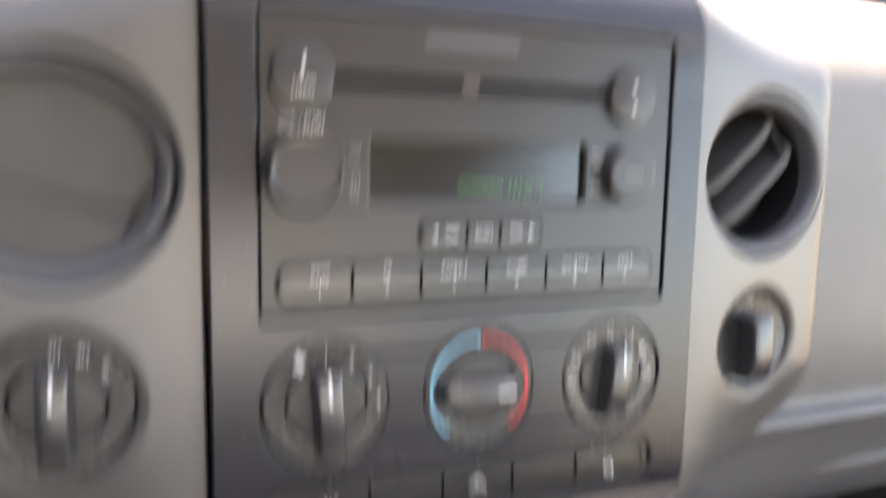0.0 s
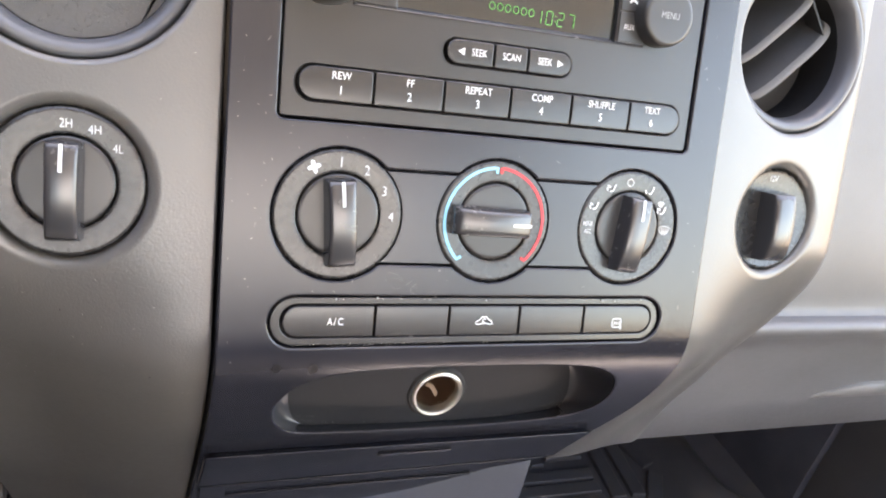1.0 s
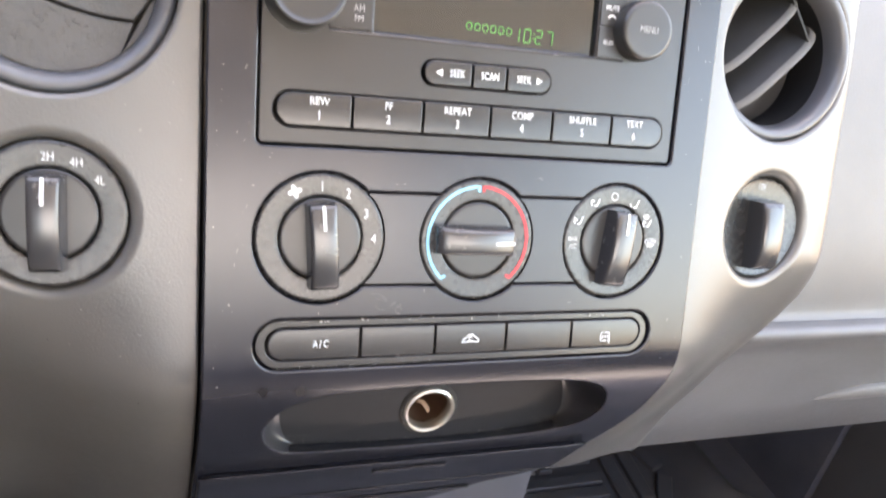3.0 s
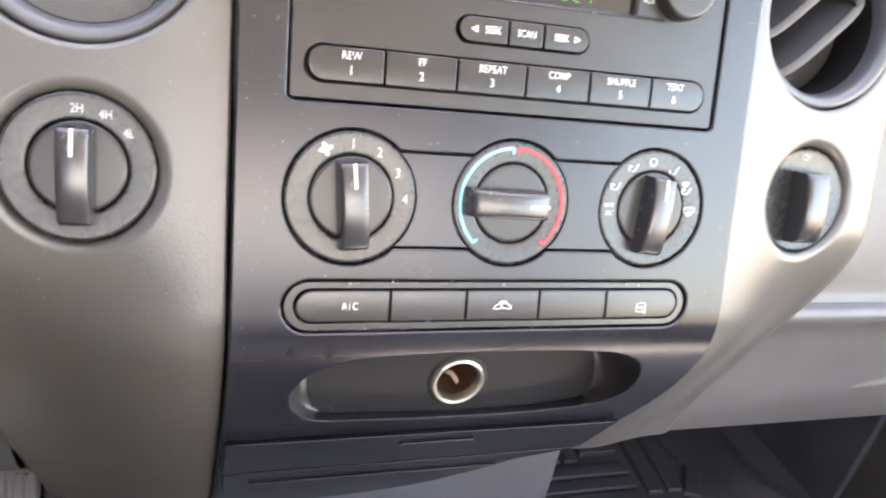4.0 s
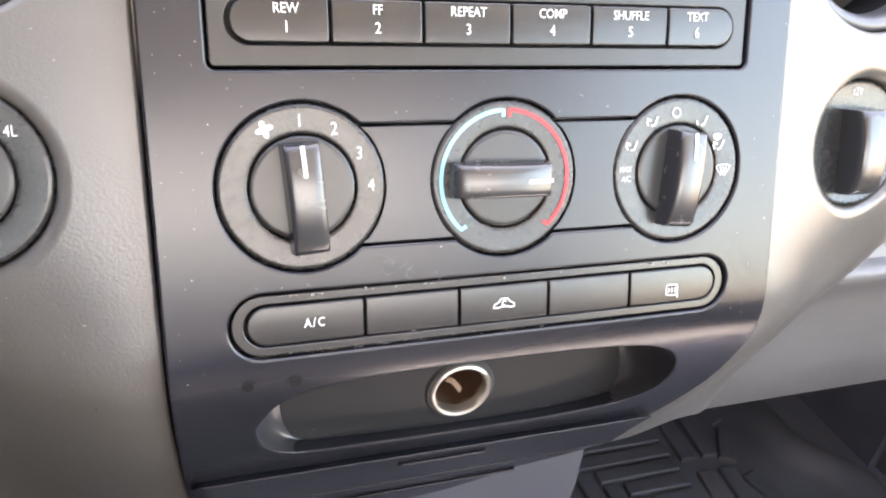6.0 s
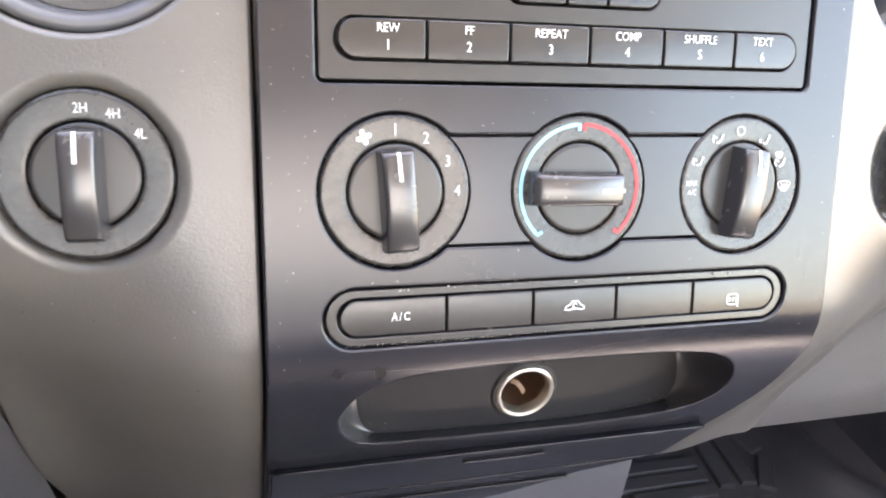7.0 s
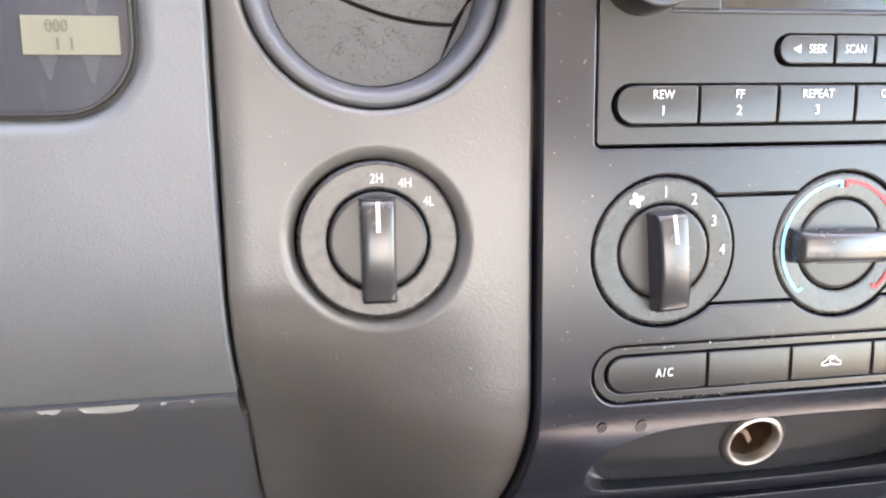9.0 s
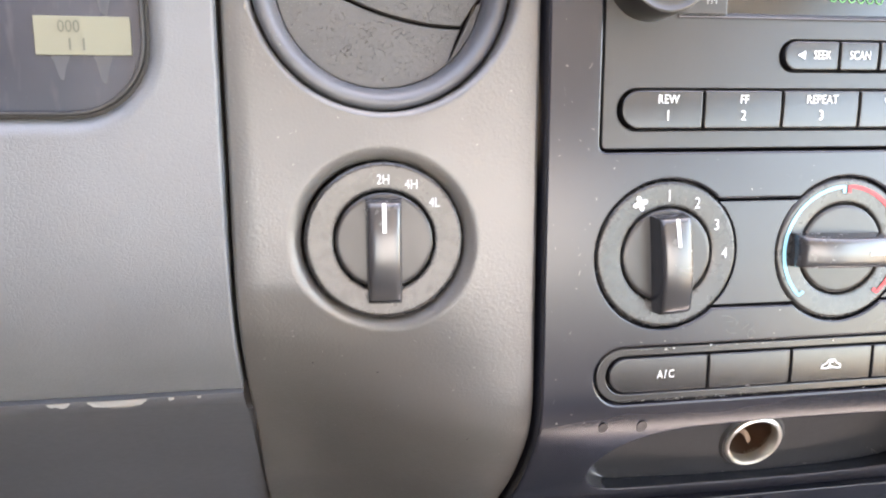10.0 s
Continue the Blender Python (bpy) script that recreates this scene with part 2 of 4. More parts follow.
def plate(name, outer, holes, y0, thick, r, material, parent=None, label="", bend=flat, grid=0.008, steps=3):
    """A moulded plate with holes: rounded front edges of radius r, walls to the depth thick, its face laid on y = y0 + bend(x, z)."""
    from mathutils.geometry import delaunay_2d_cdt
    loops = [dense(clean(outer), grid)] + [dense(clean(h), grid)[::-1] for h in holes]
    faces, edges, verts = [], [], []
    rims = []
    radii = r if isinstance(r, tuple) else (r,) * len(loops)
    for loop, rr in zip(loops, radii):
        ns = outward(loop)
        rim = [(p[0] - n[0] * rr, p[1] - n[1] * rr) for p, n in zip(loop, ns)]
        rims.append((rim, ns, len(verts), rr))
        edges += [(len(verts) + k, len(verts) + (k + 1) % len(rim)) for k in range(len(rim))]
        verts += rim
    xs, zs = [p[0] for p in loops[0]], [p[1] for p in loops[0]]
    gx, gz = np.meshgrid(np.arange(min(xs) + grid / 2, max(xs), grid), np.arange(min(zs) + grid / 2, max(zs), grid))
    gx, gz = gx.ravel(), gz.ravel()
    ok = inside(gx, gz, rims[0][0])
    for rim, *_ in rims[1:]:
        ok &= ~inside(gx, gz, rim)
    gx, gz = gx[ok], gz[ok]
    if len(gx):
        edge = np.array(verts)
        near = np.min((gx[:, None] - edge[:, 0]) ** 2 + (gz[:, None] - edge[:, 1]) ** 2, 1) > (0.45 * grid) ** 2
        verts += list(zip(gx[near].tolist(), gz[near].tolist()))
    v2, _, f2, orig, _, _ = delaunay_2d_cdt([Vector(v) for v in verts], edges, [], 0, 1e-7)
    where = {}
    for new_i, olds in enumerate(orig):
        for o in olds:
            where[o] = new_i
    cen = np.array([[sum(v2[i].x for i in f) / 3, sum(v2[i].y for i in f) / 3] for f in f2])
    keep = inside(cen[:, 0], cen[:, 1], rims[0][0])
    for rim, *_ in rims[1:]:
        keep &= ~inside(cen[:, 0], cen[:, 1], rim)

    def slope(x, z, e=0.0005):
        return Vector(((bend(x + e, z) - bend(x - e, z)) / (2 * e), -1, (bend(x, z + e) - bend(x, z - e)) / (2 * e))).normalized()

    co = [(v.x, y0 + bend(v.x, v.y), v.y) for v in v2]
    nor = [slope(v.x, v.y) for v in v2]
    for f, k in zip(f2, keep):
        if k:
            (ax, az), (bx, bz), (cx, cz) = [v2[i] for i in f]
            faces.append(tuple(f) if (bx - ax) * (cz - az) - (bz - az) * (cx - ax) > 0 else tuple(reversed(f)))
    for rim, ns, first, rr in rims:
        last = [where[first + k] for k in range(len(rim))]
        for s in range(1, steps + 3):
            a = min(1.0, s / steps) * math.pi / 2
            off, deep = rr * math.sin(a), rr * (1 - math.cos(a)) if s <= steps + 1 else thick
            ring = []
            for (px, pz), (nx, nz) in zip(rim, ns):
                x, z = px + nx * off, pz + nz * off
                ring.append(len(co))
                co.append((x, y0 + bend(x, z) + deep, z))
                n0 = slope(px, pz)
                nor.append((n0 * math.cos(a) + Vector((nx, 0, nz)) * math.sin(a)).normalized())
            if s != steps + 1:
                m = len(ring)
                for k in range(m):
                    j = (k + 1) % m
                    faces.append((last[k], ring[k], ring[j], last[j]))
            last = ring
    return part(name, (co, [], faces), material, parent, label, normals=nor)


def lathe(name, profile, cx, cz, material, parent=None, label="", n=64, y0=0.0, bend=0.0, smooth=35.0):
    """A turned shape: profile of (radius, y) from the middle outwards or along its skin."""
    co, faces = [], []
    rows = []
    for r, y in profile:
        if r < 1e-6:
            rows.append([len(co)])
            co.append((cx, y0 + y, cz))
        else:
            rows.append(list(range(len(co), len(co) + n)))
            co += [(cx + r * math.cos(2 * math.pi * k / n), y0 + y, cz + r * math.sin(2 * math.pi * k / n)) for k in range(n)]
    for a, c in zip(rows, rows[1:]):
        for k in range(n):
            j = (k + 1) % n
            if len(a) == 1:
                faces.append((a[0], c[k], c[j]))
            elif len(c) == 1:
                faces.append((a[k], c[0], a[j]))
            else:
                faces.append((a[k], c[k], c[j], a[j]))
    return part(name, (co, [], faces), material, parent, label, smooth)


def stroke(name, pts, width, y, material, parent, bend=flat, closed=False, up=0.0003):
    """A flat printed line along points (x, z)."""
    n = len(pts)
    co, faces = [], []
    for k, p in enumerate(pts):
        a = pts[(k - 1) % n] if closed or k else pts[0]
        c = pts[(k + 1) % n] if closed or k < n - 1 else pts[-1]
        d = math.hypot(c[0] - a[0], c[1] - a[1]) or 1
        nx, nz = (c[1] - a[1]) / d * width / 2, -(c[0] - a[0]) / d * width / 2
        for s in (1, -1):
            x, z = p[0] + s * nx, p[1] + s * nz
            co.append((x, y - up + bend(x, z), z))
    for k in range(n if closed else n - 1):
        a, c = 2 * k, 2 * ((k + 1) % n)
        faces.append((a, c, c + 1, a + 1))
    return part(name, (co, [], faces), material, parent, smooth=0)


def text(body, x, z, size, y, material, parent, sx=0.8, turn=0.0, name="lettering", weight=0.0, slant=0.0):
    """Printed characters centred on (x, z)."""
    cu = bpy.data.curves.new("t", "FONT")
    cu.body, cu.size, cu.align_x, cu.align_y, cu.offset, cu.shear = body, size, "CENTER", "CENTER", weight * size, slant
    cu.resolution_u = 3
    tmp = new("t", cu)
    bpy.context.view_layer.update()
    me = bpy.data.meshes.new_from_object(tmp.evaluated_get(bpy.context.evaluated_depsgraph_get()))
    co = [v.co.copy() for v in me.vertices]
    faces = [tuple(p.vertices) for p in me.polygons]
    bpy.data.objects.remove(tmp)
    bpy.data.curves.remove(cu)
    bpy.data.meshes.remove(me)
    c, s = math.cos(radians(turn)), math.sin(radians(turn))
    co = [(x + v.x * sx * c - v.y * s, y - 0.0003, z + v.x * sx * s + v.y * c) for v in co]
    return part(name, (co, [], faces), material, parent, smooth=0)


def curve_of(knots):
    """A smooth function through (place, value) knots."""
    xs, ys = np.array([k[0] for k in knots]), np.array([k[1] for k in knots])
    ms = np.gradient(ys, xs)

    def f(x):
        if x <= xs[0]:
            return float(ys[0] + ms[0] * (x - xs[0]))
        if x >= xs[-1]:
            return float(ys[-1] + ms[-1] * (x - xs[-1]))
        k = int(np.searchsorted(xs, x) - 1)
        h = xs[k + 1] - xs[k]
        t = (x - xs[k]) / h
        return float((2 * t**3 - 3 * t**2 + 1) * ys[k] + (t**3 - 2 * t**2 + t) * h * ms[k] + (3 * t**2 - 2 * t**3) * ys[k + 1] + (t**3 - t**2) * h * ms[k + 1])
    return f


def sweep(name, profile, xs, material, parent=None, label="", smooth=40.0, shift=None):
    """A skin that runs along x with a profile of (y, z), top first."""
    co, faces, n = [], [], len(profile)
    for x in xs:
        co += [(x, y + (shift(x, z) if shift else 0), z) for y, z in profile]
    for i in range(len(xs) - 1):
        for j in range(n - 1):
            faces.append((i * n + j, i * n + j + 1, (i + 1) * n + j + 1, (i + 1) * n + j))
    return part(name, (co, [], faces), material, parent, label, smooth)


def box(name, lo, hi, material, parent=None, label="", r=0.002, free=False):
    bm = bmesh.new()
    bmesh.ops.create_cube(bm, size=1)
    for v in bm.verts:
        v.co = [lo[k] + (hi[k] - lo[k]) * (v.co[k] + 0.5) for k in range(3)]
    if r:
        bmesh.ops.bevel(bm, geom=bm.edges[:], offset=r, segments=3, affect="EDGES", profile=0.5)
    return part(name, bm, material, parent, label, smooth=50, free=free)


def span(a, c, n):
    return [a + (c - a) * k / n for k in range(n + 1)]


def smooth01(t):
    t = min(1.0, max(0.0, t))
    return t * t * (3 - 2 * t)


# ---- the centre stack: a satin bezel that rolls back at the top and tucks under below the keys ----
TUCK = curve_of([(-0.330, 0.252), (-0.300, 0.212), (-0.260, 0.160), (-0.240, 0.137), (-0.210, 0.102), (-0.187, 0.075), (-0.165, 0.050), (-0.147, 0.031), (-0.130, 0.0160), (-0.117, 0.0064),
                 (-0.108, 0.0022), (-0.102, 0.0007), (-0.095, 0.0001), (-0.086, 0.0), (-0.06, 0.0), (0.10, 0.0), (0.128, 0.0), (0.140, 0.0015), (0.150, 0.0048), (0.159, 0.0110), (0.166, 0.0190), (0.172, 0.0300), (0.176, 0.0450)])


def stack(x, z):
    return TUCK(z)


def climate_outline(g=0.0):
    """Three circles joined by bands, drawn in by g."""
    r, top, low, cz = 0.0293 - g, -0.0192 - g, -0.0622 + g, -0.0405
    a0, a1 = math.degrees(math.asin((top - cz) / r)), math.degrees(math.asin((low - cz) / r))
    pts = arc(0.0745, cz, r, -180 - a1, 180 - a0, 60)
    pts += arc(0.0, cz, r, a0, 180 - a0, 24)
    pts += arc(-0.0745, cz, r, a0, 360 + a1, 60)
    pts += arc(0.0, cz, r, 180 - a1, 360 + a1, 24)
    return pts


# the pocket's mouth in the face and its flat back, point for point
TRAY_MOUTH = ((-0.0942, -0.1390), (-0.0918, -0.1305), (-0.0860, -0.1223), (-0.0760, -0.1173), (-0.0600, -0.1143), (-0.0300, -0.1130), (0.0, -0.1128), (0.0300, -0.1132), (0.0560, -0.1146), (0.0740, -0.1176),
              (0.0860, -0.1240), (0.0925, -0.1335), (0.0940, -0.1430), (0.0890, -0.1530), (0.0740, -0.1598), (0.0390, -0.1630), (-0.0080, -0.1632), (-0.0510, -0.1618), (-0.0780, -0.1595), (-0.0900, -0.1510))
TRAY_BACK = ((-0.0824, -0.1390), (-0.0810, -0.1310), (-0.0775, -0.1245), (-0.0685, -0.1210), (-0.0550, -0.1192), (-0.0280, -0.1184), (0.0, -0.1184), (0.0280, -0.1184), (0.0560, -0.1192), (0.0690, -0.1210),
             (0.0770, -0.1255), (0.0815, -0.1340), (0.0840, -0.1440), (0.0840, -0.1520), (0.0770, -0.1596), (0.0400, -0.1637), (-0.0060, -0.1646), (-0.0480, -0.1640), (-0.0715, -0.1610), (-0.0798, -0.1530))


def tray_depth(x, z):
    return 0.0520 + (-0.1445 - z) * 0.32


def rounded(loop, n=4):
    """A smooth closed line through the points of loop."""
    out, m = [], len(loop)
    for k in range(m):
        p = [Vector(loop[(k + j) % m]) for j in (-1, 0, 1, 2)]
        for i in range(n):
            t = i / n
            q = 0.5 * (2 * p[1] + (p[2] - p[0]) * t + (2 * p[0] - 5 * p[1] + 4 * p[2] - p[3]) * t * t + (3 * p[1] - p[0] - 3 * p[2] + p[3]) * t**3)
            out.append((q.x, q.y))
    return out


bezel = thing("center_bezel", (0, 0, 0), "charcoal satin plastic centre dashboard bezel with a small tray", "dashboard trim")
SIDE = curve_of([(-0.235, 0.1025), (-0.214, 0.1085), (-0.205, 0.1112), (-0.19, 0.1150), (-0.17, 0.1193), (-0.15, 0.1222), (-0.135, 0.1233), (-0.12, 0.1235), (0.0, 0.1235), (0.16, 0.1235)])
outline = [(0.1235, 0.174), (-0.1235, 0.174)] + [(-0.1235, z) for z in span(0.165, -0.262, 20)] + arc(-0.108, -0.2655, 0.0155, 180, 265, 6) + [(-0.08, -0.2815), (-0.03, -0.2790), (0.0, -0.2730), (0.03, -0.2620), (0.06, -0.2450), (0.085, -0.2275), (SIDE(-0.2150), -0.2150)] \
    + [(SIDE(z), z) for z in span(-0.205, 0.165, 26)]
plate("faceplate", outline, [rrect(-0.1034, 0.1034, -0.0010, 0.1302, 0.003), climate_outline(), rrect(-0.1025, 0.1018, -0.1005, -0.0765, 0.0119, 10), rounded(TRAY_MOUTH[::-1])],
      0.0, 0.016, 0.0011, BEZEL, bezel, bend=stack, grid=0.006)
# pocket: wall from the mouth to a flat back
mouth, back = rounded(TRAY_MOUTH[::-1]), rounded(TRAY_BACK[::-1])
co = [(x, stack(x, z) + 0.001, z) for x, z in mouth]
STEPS = 10
for k in range(1, STEPS + 1):
    turn_ = k / STEPS * math.pi / 2
    run, sink = 1 - math.cos(turn_), math.sin(turn_)
    for a, c in zip(mouth, back):
        y0, y1 = stack(*a) + 0.001, tray_depth(*c)
        co.append((a[0] + (c[0] - a[0]) * run, y0 + (y1 - y0) * sink, a[1] + (c[1] - a[1]) * run))
m = len(mouth)
faces = [(j * m + k, (j + 1) * m + k, (j + 1) * m + (k + 1) % m, j * m + (k + 1) % m) for j in range(STEPS) for k in range(m)]
part("tray_wall", (co, [], faces), TRAYWALL, bezel, "smooth scooped tray wall", smooth=60)
plate("tray_back", back, [circle(-0.0004, -0.1436, 0.0158, 48)], -0.0005, 0.004, 0.0003, TRAY, bezel, "dusty matte black tray liner", bend=tray_depth, grid=0.012)


def specks(name, spots, material, parent, label="", small=0.00010, large=0.00028):
    """Loose specks of dust and lint, each a tiny uneven flake at (x, y, z)."""
    co, faces = [], []
    for x, y, z in spots:
        r, turn_, n = random.uniform(small, large), random.uniform(0, 6.28), random.choice((3, 4, 5))
        long = random.choice((1.0, 1.0, 1.3, 2.4))
        first = len(co)
        for k in range(n):
            a = 2 * math.pi * k / n
            u, v = r * long * math.cos(a), r * random.uniform(0.6, 1.0) * math.sin(a)
            co.append((x + u * math.cos(turn_) - v * math.sin(turn_), y - 0.00025, z + u * math.sin(turn_) + v * math.cos(turn_)))
        faces.append(tuple(range(first, first + n)))
    return tagged(part(name, (co, [], faces), material, parent, label, smooth=0), kind="stuff")


random.seed(21)
seam = [p for p in back if p[1] < -0.155]
spots = []
for _ in range(420):
    x, z = random.choice(seam)
    x, z = x + random.gauss(0, 0.006), z + abs(random.gauss(0, 0.0011)) + 0.0004
    spots.append((x, tray_depth(x, z) - 0.0006, z))
specks("dust", spots, LINT, bezel, "pale dust along the tray's lower edge", 0.00005, 0.00014)
plate("pull_lid", [(-0.1215, -0.1762), (-0.1215, -0.2145), (SIDE(-0.211) - 0.0015, -0.2115), (SIDE(-0.1775) - 0.009, -0.1775)], [], -0.0060, 0.008, 0.0012, BEZEL, bezel, "smooth pull-out lid", bend=stack, grid=0.008)
plate("lower_lip", [(-0.1205, -0.2165), (-0.1190, -0.2385), (0.0, -0.2390), (0.05, -0.2320), (0.085, -0.2215), (0.1060, -0.2135)], [], -0.0054, 0.008, 0.0012, BEZEL, bezel, bend=stack, grid=0.008)
for x0, x1, z, w, y in ((-0.104, 0.058, -0.2310, 0.0030, -0.0078), (-0.026, 0.019, -0.1870, 0.0034, -0.0084)):
    plate("raised_rib", rrect(x0, x1, z - w / 2, z + w / 2, w / 2.2, 3), [], y, 0.004, 0.0014, BEZEL, bezel, bend=stack, grid=0.01)
for x, z, w in ((-0.0970, -0.1105, 0.0024), (-0.0805, -0.1112, 0.0028)):
    loop = [(x + w * math.cos(a) * 0.8, z + w * math.sin(a)) for a in span(0, 2 * math.pi * 11 / 12, 11)]
    part("rub_mark", ([(px, stack(px, pz) - 0.0003, pz) for px, pz in loop], [], [tuple(range(12))]), RUB, bezel, "dark rubbed spot", smooth=0)

for x, z, turn_, long in ((-0.040, -0.0702, 35, 0.0035), (-0.0375, -0.0712, 28, 0.0026), (-0.0440, -0.0690, 60, 0.0016), (0.030, -0.0105, -20, 0.0022), (-0.110, -0.0460, 75, 0.0018), (0.1120, -0.0820, 80, 0.0020), (-0.1080, 0.0300, 60, 0.0022), (0.052, -0.0712, 15, 0.0018)):
    c, e = long / 2 * math.cos(radians(turn_)), long / 2 * math.sin(radians(turn_))
    stroke("scuff_mark", [(x - c, z - e), (x + c * 0.2, z + e * 0.1), (x + c, z + e)], 0.00022, 0.0, SCUFF, bezel, bend=stack)

for cx, cz, r, a0, a1 in ((-0.0500, -0.0740, 0.0085, 40, 95), (-0.0470, -0.0760, 0.0080, 60, 100), (-0.0455, -0.0700, 0.0030, 200, 300), (-0.0375, -0.0735, 0.0016, 0, 300)):
    stroke("hairline_scratch", arc(cx, cz, r, a0, a1, 10), 0.00013, 0.0, SCUFF, bezel, bend=stack, up=0.00035)

# ---- radio ----
radio = thing("car_radio", (0, 0, 0.06), "charcoal car radio with green clock display and six preset keys", "car radio")
PRESETS = (("REW", "1", -0.0960, -0.0634), ("FF", "2", -0.0634, -0.0313), ("REPEAT", "3", -0.0313, 0.0013), ("COMP", "4", 0.0013, 0.0332), ("SHUFFLE", "5", 0.0332, 0.0657), ("TEXT", "6", 0.0657, 0.0958))
plate("radio_face", rrect(-0.1025, 0.1025, 0.0, 0.1293, 0.002), [rrect(-0.0968, 0.0966, 0.0070, 0.0222, 0.0075, 9), rrect(-0.0328, 0.0314, 0.0288, 0.0404, 0.0057, 9),
      rrect(-0.0552, 0.0535, 0.0485, 0.0772, 0.0008, 3), rrect(-0.0725, 0.0625, 0.0985, 0.1035, 0.0008, 3)], 0.0012, 0.02, 0.0007, FACE, radio, grid=0.012)
box("radio_case", (-0.1020, 0.0075, 0.0005), (0.1020, 0.06, 0.129), DARK, radio, "black metal radio case", r=0.001)


def key_row(keys, z0, z1, y, parent, gap=0.0004, material=KEY, sag=0.0002, name="key"):
    r = (z1 - z0) / 2
    made = []
    zc = (z0 + z1) / 2
    for k, (x0, x1) in enumerate(keys):
        left, right = k == 0, k == len(keys) - 1
        a, c = x0 + gap, x1 - gap
        loop = []
        loop += arc(c - (r if right else 0.0008), z0 + (r if right else 0.0008), r if right else 0.0008, -90, 0, 10)
        loop += arc(c - (r if right else 0.0008), z1 - (r if right else 0.0008), r if right else 0.0008, 0, 90, 10)
        loop += arc(a + (r if left else 0.0008), z1 - (r if left else 0.0008), r if left else 0.0008, 90, 180, 10)
        loop += arc(a + (r if left else 0.0008), z0 + (r if left else 0.0008), r if left else 0.0008, 180, 270, 10)
        made.append(plate(name, loop, [], y, 0.008, 0.0007, material, parent, grid=0.004, bend=lambda x, z: sag * ((z - zc) / r) ** 2))
    return made


row = key_row([(k[2], k[3]) for k in PRESETS], 0.0076, 0.0216, -0.0006, radio)
for (word, digit, x0, x1), key in zip(PRESETS, row):
    xc = (x0 + x1) / 2 + (0.002 if digit == "1" else -0.002 if digit == "6" else 0)
    text(word, xc, 0.0182, 0.0046, -0.0006, WHITE, key, 0.86, weight=0.004)
    text(digit, xc, 0.0123, 0.0052, -0.0006, WHITE, key, 0.84, weight=0.005)
row = key_row([(-0.0322, -0.0090), (-0.0090, 0.0080), (0.0080, 0.0308)], 0.0293, 0.0399, -0.0006, radio)
for (word, xc), key in zip((("SEEK", -0.0165), ("SCAN", -0.0005), ("SEEK", 0.0165)), row):
    text(word, xc, 0.0347, 0.0045, -0.0006, WHITE, key, 0.78, weight=0.006)
for xc, d, key in ((-0.0252, -1, row[0]), (0.0246, 1, row[2])):
    part("arrow_mark", ([(xc - 0.0016 * d, -0.0009, 0.0331), (xc + 0.0016 * d, -0.0009, 0.0347), (xc - 0.0016 * d, -0.0009, 0.0363)], [], [(0, 1, 2) if d > 0 else (0, 2, 1)]), WHITE, key, smooth=0)
disp = plate("display_window", rrect(-0.0555, 0.0538, 0.0482, 0.0775, 0.0008, 3), [], 0.0040, 0.002, 0.0003, GLASS, radio, "dark glossy display window", grid=0.02)
ledge = [(0.0052, 0.0474), (0.0004, 0.0475), (0.0002, 0.0479), (0.0006, 0.0484), (0.0034, 0.0499), (0.0052, 0.0500)]
sweep("display_sill", ledge[::-1], span(-0.0748, 0.0690, 6), GRIP, radio, "glossy lower ledge of the display", smooth=40)
for k in range(6):
    stroke("display_ring", [(-0.0107 + 0.00395 * k + 0.0014 * math.cos(a), 0.0566 - 0.00012 * k + 0.0016 * math.sin(a)) for a in span(0, 2 * math.pi * 15 / 16, 15)], 0.0004, 0.0040, GREEN, disp, closed=True)


def segments(ch, x, z, h, y, parent):
    """One seven-segment digit, upright strokes."""
    w = h * 0.52
    seg = {"a": ((0, h), (w, h)), "b": ((w, h / 2), (w, h)), "c": ((w, 0), (w, h / 2)), "d": ((0, 0), (w, 0)), "e": ((0, 0), (0, h / 2)), "f": ((0, h / 2), (0, h)), "g": ((0, h / 2), (w, h / 2))}
    on = {"1": "bc", "0": "abcdef", "2": "abged", "7": "abc"}[ch]
    for s in on:
        (ax, az), (bx, bz) = seg[s]
        sh = 0.05
        pts = [(x + ax + sh * az, z + az), (x + bx + sh * bz, z + bz)]
        k = 0.08
        pts = [(pts[0][0] + (pts[1][0] - pts[0][0]) * k, pts[0][1] + (pts[1][1] - pts[0][1]) * k), (pts[1][0] - (pts[1][0] - pts[0][0]) * k, pts[1][1] - (pts[1][1] - pts[0][1]) * k)]
        stroke("display_segment", pts, 0.0005, y, GREEN, parent)


for ch, xx in (("1", 0.0111), ("0", 0.0168), ("2", 0.0227), ("7", 0.0283)):
    segments(ch, xx, 0.0520, 0.0060, 0.0040, disp)
for zz in (0.0538, 0.0562):
    stroke("display_segment", [(0.0215, zz), (0.0221, zz)], 0.0006, 0.0040, GREEN, disp)
